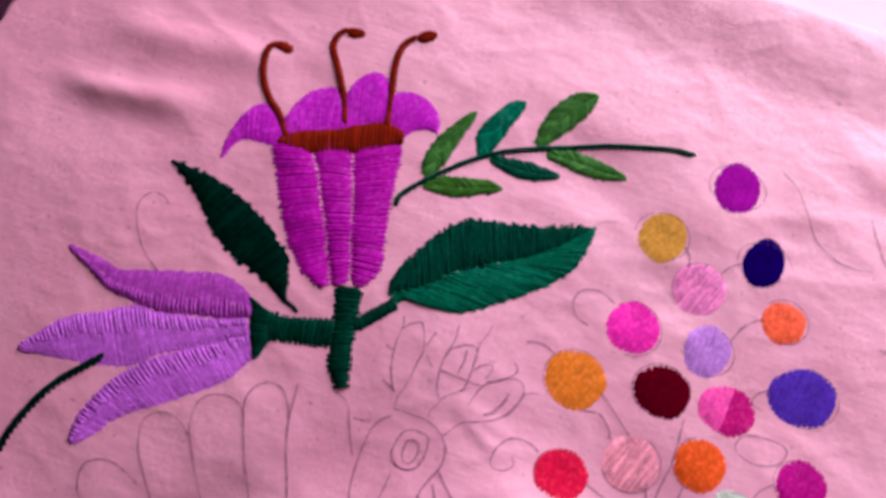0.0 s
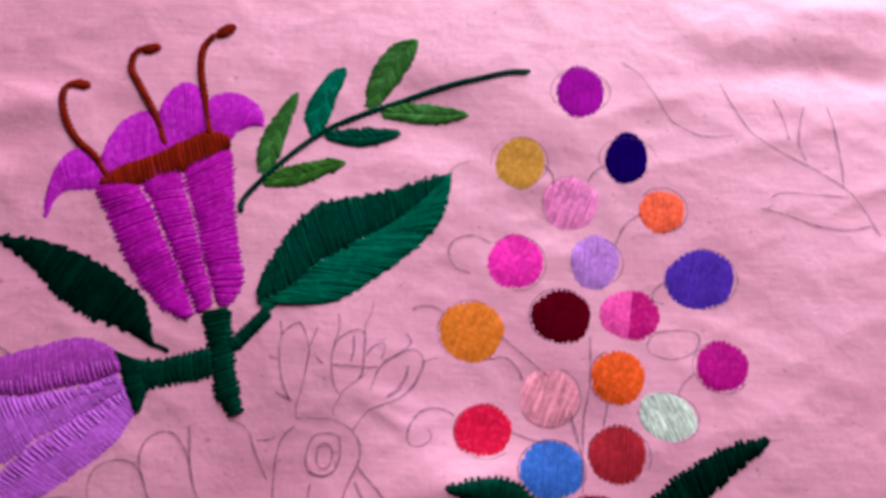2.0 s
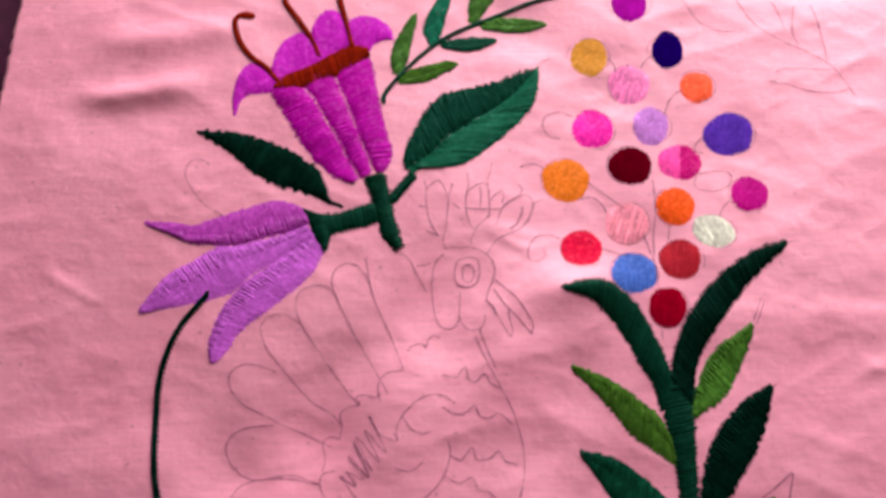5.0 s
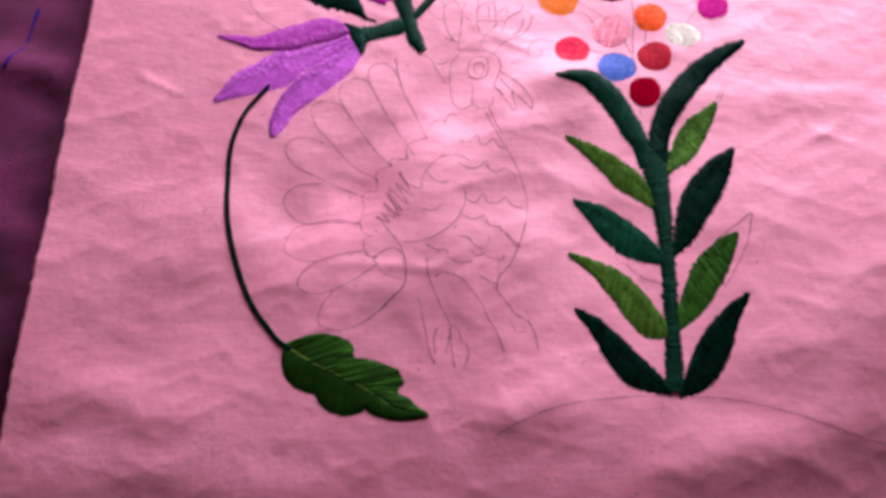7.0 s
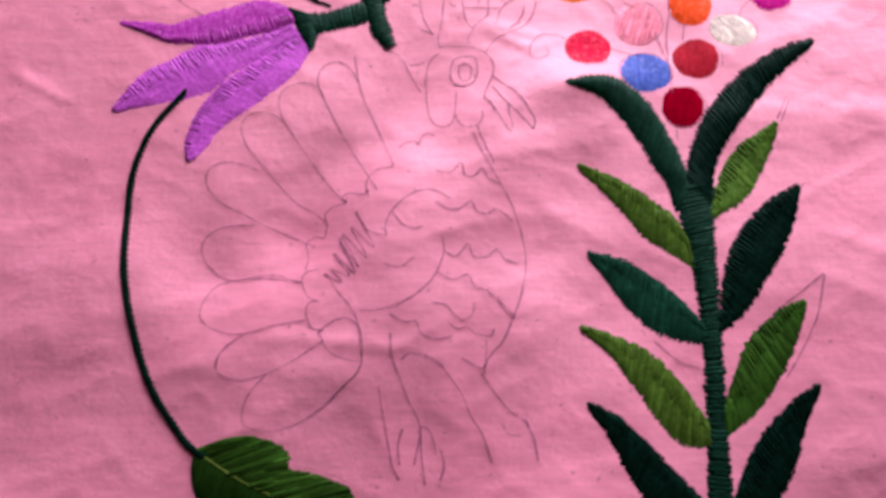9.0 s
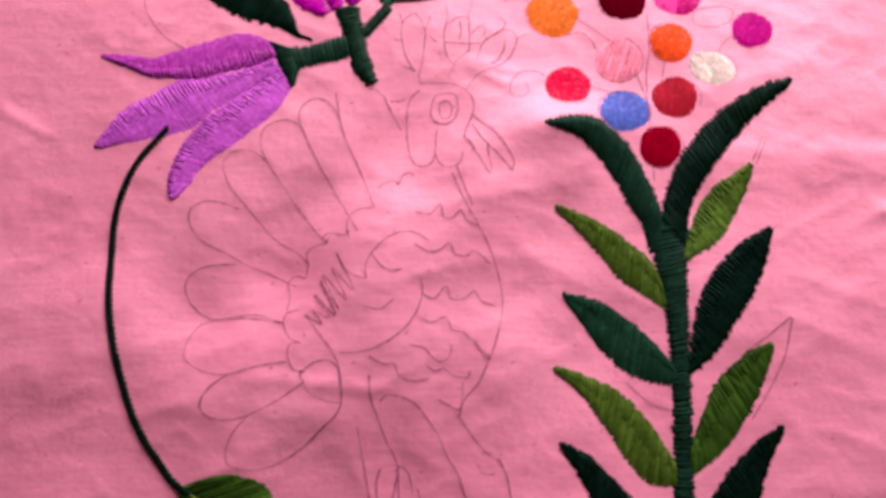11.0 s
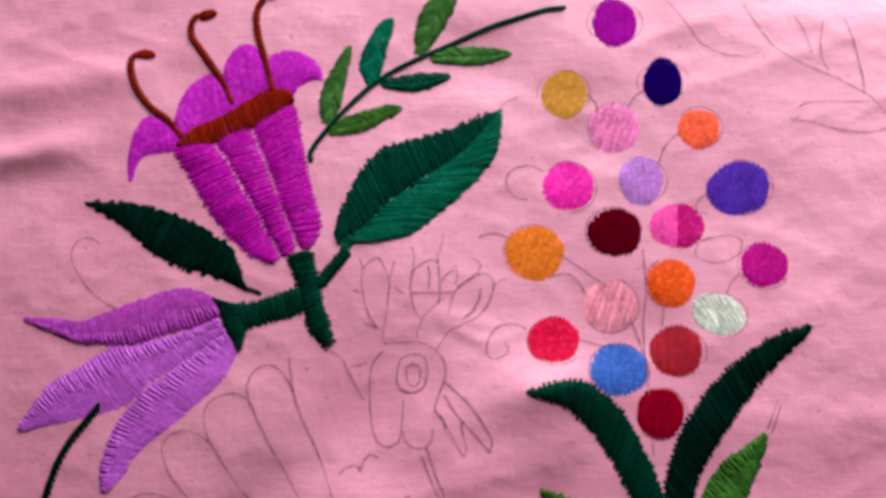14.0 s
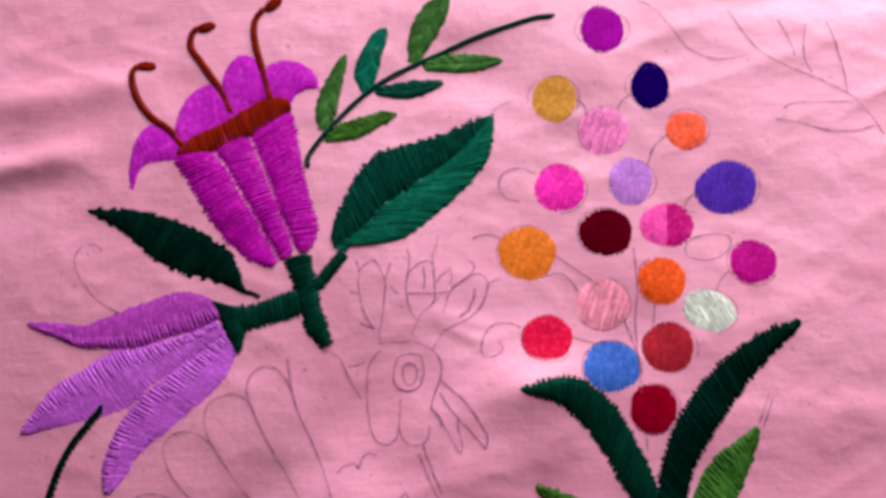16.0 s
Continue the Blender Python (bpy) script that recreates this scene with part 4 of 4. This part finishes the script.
satin("anther", RUST, [(-121.6, 215.8), (-122.6, 214.2), (-124.5, 213.5), (-126.5, 213.5), (-128, 214.6)], [(-121.6, 215.8), (-123.1, 216.9), (-125.1, 216.9), (-127, 216.2), (-128, 214.6)], stamen_1, (-109.5, 163.0), pitch=0.5, crown=0.6, joined=True)
stamen_2 = cord("stamen", RUST, [(-104.2, 188.7), (-106.7, 199.3), (-109, 208.3), (-109.4, 214.9), (-108, 218.5), (-105.9, 220.4)], bell, (-109.5, 163.0), wide=2.0, label='rust brown stem-stitched stamen')
satin("anther", RUST, [(-100.6, 223.6), (-100.9, 221.6), (-102.3, 220.1), (-104.3, 219.3), (-106.2, 219.8)], [(-100.6, 223.6), (-102.5, 224.1), (-104.5, 223.3), (-105.9, 221.8), (-106.2, 219.8)], stamen_2, (-109.5, 163.0), pitch=0.5, crown=0.6, joined=True)

violet_bloom = motif("violet_blossom", (-139.3, 109.3), "lilac purple satin-stitched flower with three pointed petals")
satin("petal", AMETHYST, [(-175.8, 123.5), (-165.7, 122.5), (-159, 121.6), (-154.1, 122.9), (-148.3, 125.2), (-140.8, 127.5), (-134.1, 129.5), (-128.3, 129.8), (-122.2, 127.7)],
      [(-175.8, 123), (-167.2, 119.3), (-160.3, 115.9), (-150.3, 114.7), (-143.7, 114.7), (-135.4, 116.8), (-127.2, 118.5), (-122, 120.4), (-119.3, 122)], violet_bloom, (-139.3, 109.3), pitch=0.62, crown=0.5, ragged=0.6, over=0.25, lay='ridge_b', slant=0.03)
satin("petal", ORCHID, [(-175.8, 92.2), (-170.9, 99.1), (-166.2, 104.4), (-158.3, 108.9), (-150.3, 113.7), (-143.6, 114.2), (-135.4, 115.8), (-126.4, 118.3), (-119.7, 121.1)],
      [(-175.7, 91.7), (-165.7, 93.5), (-156, 95), (-149.4, 96.5), (-143.3, 99), (-138.9, 103.5), (-133.1, 107), (-125.1, 112.3), (-117.7, 117.2)], violet_bloom, (-139.3, 109.3), pitch=0.62, crown=0.5, ragged=0.6, over=0.25, lay='ridge_a', slant=0.035)
satin("petal", ORCHID, [(-150.7, 74.4), (-151.6, 80.2), (-150, 86.3), (-147, 93.3), (-142.1, 99.2), (-137, 103.8), (-130.5, 108.1), (-123.9, 112.7), (-117.9, 117)],
      [(-149.7, 74.4), (-145.5, 78.9), (-142.2, 84.1), (-136.3, 89.3), (-129.9, 93.7), (-123.5, 98.9), (-118.8, 103.4), (-116.2, 107.4), (-114.4, 111.7)], violet_bloom, (-139.3, 109.3), pitch=0.62, crown=0.5, ragged=0.6, over=0.25, lay='ridge_a', slant=0.03)
satin("calyx", PINE, [(-122.2, 127.5), (-119.3, 122.2), (-117, 116.4), (-114.3, 111.5)],
      [(-117.1, 125.5), (-112.5, 124), (-111.8, 118.6), (-112.6, 112.7)], violet_bloom, (-139.3, 109.3), pitch=0.6, crown=0.7, label='dark green calyx')

stalk = motif("flower_stalk", (-95.2, 127.0), "dark green satin-stitched forked flower stalk")
satin("side_stalk", PINE, [(-114.9, 124.8), (-109.3, 125.5), (-102.8, 127.4), (-96.3, 129.3)],
      [(-112.5, 117.8), (-107.6, 118.8), (-101.2, 120.5), (-95.2, 121.9)], stalk, (-95.2, 127.0), pitch=0.75, crown=0.6, ragged=0.8)
satin("main_stalk", PINE, [(-99.9, 138.3), (-97.3, 130.3), (-95.3, 122.9), (-93.6, 116.8), (-89.5, 111.8)],
      [(-93, 139.9), (-91.5, 133.4), (-90.1, 126.7), (-88.4, 119.3), (-86.6, 113.2)], stalk, (-95.2, 127.0), pitch=0.75, crown=0.8, ragged=0.8)
satin("leaf_stalk", PINE, [(-91.7, 131.4), (-87.3, 136.6), (-83.6, 140.9)],
      [(-89.6, 128.4), (-86.1, 132.4), (-81.1, 138.5)], stalk, (-95.2, 127.0), pitch=0.75, crown=0.7)


narrow = motif("narrow_leaf", (-130.5, 142.2), "very dark green satin-stitched pointed leaf")
satin("leaf_blade", BOTTLE, [(-160, 157.3), (-151.2, 156.6), (-141.8, 154.9), (-131.6, 151.7), (-122.9, 146.6), (-116.1, 141.2), (-113.5, 134.3), (-112.1, 130.4), (-108, 128.1)],
      [(-159.9, 157), (-152.6, 152.3), (-145.7, 147.2), (-140.4, 141.8), (-132.7, 136.8), (-124.2, 134.1), (-116.7, 131.4), (-112.3, 129.3), (-108, 127.9)], narrow, (-130.5, 142.2), pitch=0.75, crown=0.6, slant=0.02, ragged=1.0, bundle=2)

broad = motif("broad_leaf", (-60.9, 160.4), "broad emerald green stitched leaf with toothed edge")
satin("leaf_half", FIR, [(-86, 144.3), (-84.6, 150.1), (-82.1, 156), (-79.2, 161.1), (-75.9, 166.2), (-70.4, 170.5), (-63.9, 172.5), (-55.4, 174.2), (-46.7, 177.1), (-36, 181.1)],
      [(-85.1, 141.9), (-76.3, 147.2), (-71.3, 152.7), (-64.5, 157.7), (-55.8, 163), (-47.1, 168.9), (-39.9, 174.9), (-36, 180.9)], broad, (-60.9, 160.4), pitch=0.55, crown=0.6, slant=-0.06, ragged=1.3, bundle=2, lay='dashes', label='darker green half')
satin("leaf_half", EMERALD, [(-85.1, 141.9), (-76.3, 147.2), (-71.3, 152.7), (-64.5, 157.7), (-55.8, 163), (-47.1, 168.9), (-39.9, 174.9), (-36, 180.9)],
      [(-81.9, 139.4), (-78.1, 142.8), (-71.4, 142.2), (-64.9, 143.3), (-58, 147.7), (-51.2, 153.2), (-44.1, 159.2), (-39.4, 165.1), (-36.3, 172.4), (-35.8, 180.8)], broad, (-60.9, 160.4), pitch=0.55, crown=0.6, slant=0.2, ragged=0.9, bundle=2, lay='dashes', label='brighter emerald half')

vine = motif("trailing_vine", (-127.2, -9.2), "thin dark green stem-stitched vine ending in a leaf")
cord("vine_stem", BOTTLE, [(-152.1, 98.6), (-156.1, 93.6), (-160.2, 88.7), (-163.8, 82), (-166.5, 73.5), (-167.5, 63.9), (-167.1, 48.6), (-165.8, 36.4), (-163.1, 24.8), (-159.5, 13.4), (-154.8, 3.3), (-149, -4.9), (-144.4, -10.4), (-139.6, -13.6)], vine, (-127.2, -9.2), wide=2.0)
satin("leaf_half", MOSS, [(-142.3, -11.8), (-136.6, -10.7), (-132.8, -8.9), (-126.4, -8.6), (-120.5, -10.3), (-116.9, -12.7), (-116, -17.2), (-110.2, -18.8), (-103.3, -20.9), (-100, -23.5), (-98.2, -26.7), (-100.3, -30.5), (-96, -33.2), (-92.6, -36.4), (-89.3, -38.7)],
      [(-142.3, -11.8), (-132.2, -18.3), (-121.7, -23.7), (-111.3, -29.2), (-101, -36.1), (-89.3, -38.9)], vine, (-127.2, -9.2), pitch=0.7, crown=0.5, slant=-0.2, ragged=1.1, bundle=2, lay='dashes', label='olive green scalloped half')
satin("leaf_half", MOSS_D, [(-142.3, -11.8), (-132.2, -18.3), (-121.7, -23.7), (-111.3, -29.2), (-101, -36.1), (-89.3, -38.9)],
      [(-142.7, -13.1), (-142.9, -17.8), (-141.7, -23.4), (-138.3, -27.4), (-134, -29.6), (-130.8, -30.4), (-128.1, -34.6), (-123.3, -37.6), (-118.3, -38.5), (-114.2, -37.6), (-112.2, -36.4), (-108.9, -38.6), (-102.7, -40.4), (-96.5, -40.6), (-89.3, -39.3)], vine, (-127.2, -9.2), pitch=0.62, crown=0.6, slant=0.08, ragged=0.4, label='darker olive green scalloped half')
cord("midrib", MOSS_L, [(-142.3, -11.8), (-132.2, -18.3), (-121.7, -23.7), (-111.3, -29.2), (-101, -36.1), (-89.3, -38.9)], vine, (-127.2, -9.2), wide=0.8)

sprig = motif("leaf_sprig", (-64.7, 193.6), "thin green stitched sprig with six small leaves")
satin("leaf_blade", LEAF, [(-88.5, 177.8), (-89.9, 183.7), (-88.9, 189.3), (-86.1, 194.9), (-83.2, 199.5), (-80.9, 202.8)],
      [(-87.1, 178.6), (-84.2, 182.8), (-82.8, 189.2), (-82, 194.8), (-81, 199.1), (-80.7, 202.8)], sprig, (-64.7, 193.6), pitch=0.68, crown=0.45, slant=0.0, ragged=0.8, lay='fishbone')
satin("leaf_blade", TEAL, [(-75, 189.5), (-77.8, 195.6), (-76.3, 200.7), (-73.5, 206.2), (-70.8, 209.9), (-67.8, 211.3)],
      [(-73.8, 189.6), (-70.9, 195.9), (-69.3, 202.3), (-67.9, 207.9), (-67.6, 211.3)], sprig, (-64.7, 193.6), pitch=0.68, crown=0.45, slant=0.0, ragged=0.8, lay='fishbone')
satin("leaf_blade", LEAF, [(-60.2, 199.1), (-60.6, 206), (-58.2, 213.1), (-53.8, 219.1), (-47.7, 221.1)],
      [(-58, 199.8), (-54.1, 204.5), (-49.9, 211.1), (-47.9, 216), (-47.3, 221)], sprig, (-64.7, 193.6), pitch=0.68, crown=0.45, slant=0.0, ragged=0.8, lay='fishbone')
satin("leaf_blade", OLIVE, [(-88, 175.8), (-83.4, 179.3), (-77.4, 181.4), (-70.6, 183), (-65.7, 182.9)],
      [(-87.3, 174.5), (-82.6, 174.4), (-76.6, 175.6), (-71.1, 178.6), (-65.8, 182.3)], sprig, (-64.7, 193.6), pitch=0.68, crown=0.45, slant=0.0, ragged=0.8, lay='fishbone')
satin("leaf_blade", PINE_M, [(-72.4, 191.7), (-66.8, 192.4), (-59.9, 193.1), (-50.9, 192.8)],
      [(-71.3, 189.3), (-65.3, 187.8), (-60.1, 187.7), (-55.3, 189.7), (-50.9, 192.1)], sprig, (-64.7, 193.6), pitch=0.68, crown=0.45, slant=0.0, ragged=0.8, lay='fishbone')
satin("leaf_blade", LEAF, [(-56.7, 199), (-50.9, 201.5), (-42.2, 201.3), (-36.5, 200.3), (-31.9, 199.4)],
      [(-55.7, 196.8), (-49.3, 196.1), (-44.1, 195.8), (-38.5, 196.5), (-31.9, 199)], sprig, (-64.7, 193.6), pitch=0.68, crown=0.45, slant=0.0, ragged=0.8, lay='fishbone')
cord("sprig_stem", PINE, [(-93.2, 166.6), (-92.8, 169.9), (-90.2, 173.9), (-86.8, 177.9), (-82.5, 182.7), (-77.3, 187.7), (-70.3, 193.1), (-61.4, 197.7), (-50.8, 202.4), (-40.1, 206.8), (-29.5, 210), (-20.5, 212.4), (-14, 212.9)], sprig, (-64.7, 193.6), wide=1.6)

plant = motif("leafy_stalk", (5.3, 59.5), "upright dark green stitched plant stalk with eight leaves")
satin("leaf_blade", OLIVE, [(-30.9, 70.8), (-20.1, 66.7), (-10.5, 60.4), (-2.6, 53), (0.5, 46.4)],
      [(-31, 70.3), (-23.8, 63.2), (-16.7, 54.5), (-11.7, 47.7), (-4.7, 42.4), (1.4, 37.9)], plant, (5.3, 59.5), pitch=0.66, crown=0.55, ragged=1.0, lay='ridge_a', slant=0.05)
satin("leaf_blade", GRASS, [(32.5, 83.8), (24.8, 79.2), (17.6, 73.3), (12.9, 65.9), (8.5, 53.7)],
      [(32.3, 83), (29.5, 75.2), (24.6, 66.5), (19.1, 58.8), (9.1, 53)], plant, (5.3, 59.5), pitch=0.66, crown=0.55, ragged=1.0, lay='ridge_a', slant=0.05)
satin("leaf_blade", PINE_M, [(-29.7, 43.3), (-19, 40.5), (-9.8, 34.3), (-3.2, 27.9), (2.4, 20.3)],
      [(-29.7, 42.6), (-24, 34.2), (-19.1, 27.1), (-12.4, 19.9), (-4.4, 16.1), (3.5, 15.1)], plant, (5.3, 59.5), pitch=0.66, crown=0.55, ragged=1.0, lay='ridge_a', slant=0.06)
satin("leaf_blade", BOTTLE, [(36.4, 63), (26.9, 58.2), (17.6, 49.3), (12, 39.9), (9, 28.1), (6.6, 18.5)],
      [(36.3, 62.3), (32.7, 51), (27.4, 41.1), (20.8, 31.9), (14.7, 24.2), (6.9, 17.9)], plant, (5.3, 59.5), pitch=0.66, crown=0.55, ragged=1.0, lay='ridge_a', slant=0.03)
satin("leaf_blade", OLIVE, [(-33.7, 21), (-23.2, 17.7), (-12.2, 11.1), (-4.9, 1.7), (0.6, -7.4)],
      [(-33.7, 20.5), (-25.7, 13.4), (-19.3, 4.1), (-13.9, -5), (-7.5, -12.3), (0.4, -14.1)], plant, (5.3, 59.5), pitch=0.66, crown=0.55, ragged=1.0, lay='ridge_a', slant=0.05)
satin("leaf_blade", MOSS, [(32.8, 27.1), (23.8, 23.1), (15.4, 15.5), (10, 5.6), (6.1, -3.3)],
      [(32.9, 26.4), (29, 16.7), (22.7, 5.7), (15.3, -3.8), (5.1, -10.9)], plant, (5.3, 59.5), pitch=0.66, crown=0.55, ragged=1.0, lay='ridge_a', slant=0.03)
satin("leaf_blade", BOTTLE, [(-33.1, -0.8), (-24.3, -5.2), (-16.9, -13.1), (-9.6, -20.8), (-4.1, -27.2), (-0.9, -33)],
      [(-33.1, -1.4), (-27, -11), (-22.8, -20.7), (-18.4, -27.8), (-11.7, -32.1), (-1, -34.4)], plant, (5.3, 59.5), pitch=0.66, crown=0.55, ragged=1.0, lay='ridge_a', slant=0.05)
satin("leaf_blade", BOTTLE, [(33.7, 3), (24.5, -2.6), (15, -12), (9.6, -20.2), (4.5, -31.7)],
      [(33.5, 1.9), (27.7, -8.4), (23.5, -19.1), (18.4, -27.2), (11.6, -33.1), (3.3, -35.3)], plant, (5.3, 59.5), pitch=0.66, crown=0.55, ragged=1.0, lay='ridge_a', slant=0.03)
satin("arm", PINE, [(-33.5, 97.3), (-20.9, 100.1), (-13.1, 97.4), (-6.6, 90.8), (-1.8, 81.1), (1.7, 71.7), (3.4, 63.4)],
      [(-33.6, 96.9), (-23, 92.9), (-16.3, 86.8), (-10.2, 77.5), (-6.5, 69.5), (-3, 63.3), (-1.5, 55.5)], plant, (5.3, 59.5), pitch=0.75, crown=0.7, slant=0.02, ragged=0.9)
satin("arm", BOTTLE, [(48.5, 113), (38.4, 110.2), (28.2, 104.4), (18.1, 95.9), (10, 85.5), (4.6, 73.9), (2.4, 64.4)],
      [(48.4, 111.5), (42.3, 106.2), (33.1, 98.2), (24, 87.9), (17.3, 79.3), (11.8, 69.8), (9.3, 57.1)], plant, (5.3, 59.5), pitch=0.75, crown=0.7, slant=0.02, ragged=0.9)
satin("stem", PINE, [(-1.9, 62.8), (-0.4, 52.7), (1, 40.4), (2, 29.7), (1.8, 19.2), (1.6, 7.9), (0.9, -5.3), (-0.4, -18), (-2.4, -33)],
      [(10.2, 64.2), (8.7, 49.6), (7.9, 35.1), (7.3, 21.4), (6.5, 7.7), (5.7, -5.4), (5.3, -18.2), (4.7, -35.2)], plant, (5.3, 59.5), pitch=0.8, crown=0.7, slant=-0.01, ragged=0.8)

# ---------------------------------------------------------------- blanket trim
pencil("blanket_seam", [[(-263.0, 150.0), (-265.5, 139.0), (-268.0, 128.0), (-272.0, 117.0)]], "thin dark blue seam thread on the purple blanket", 1.6, blanket_z, BLUE_YARN)
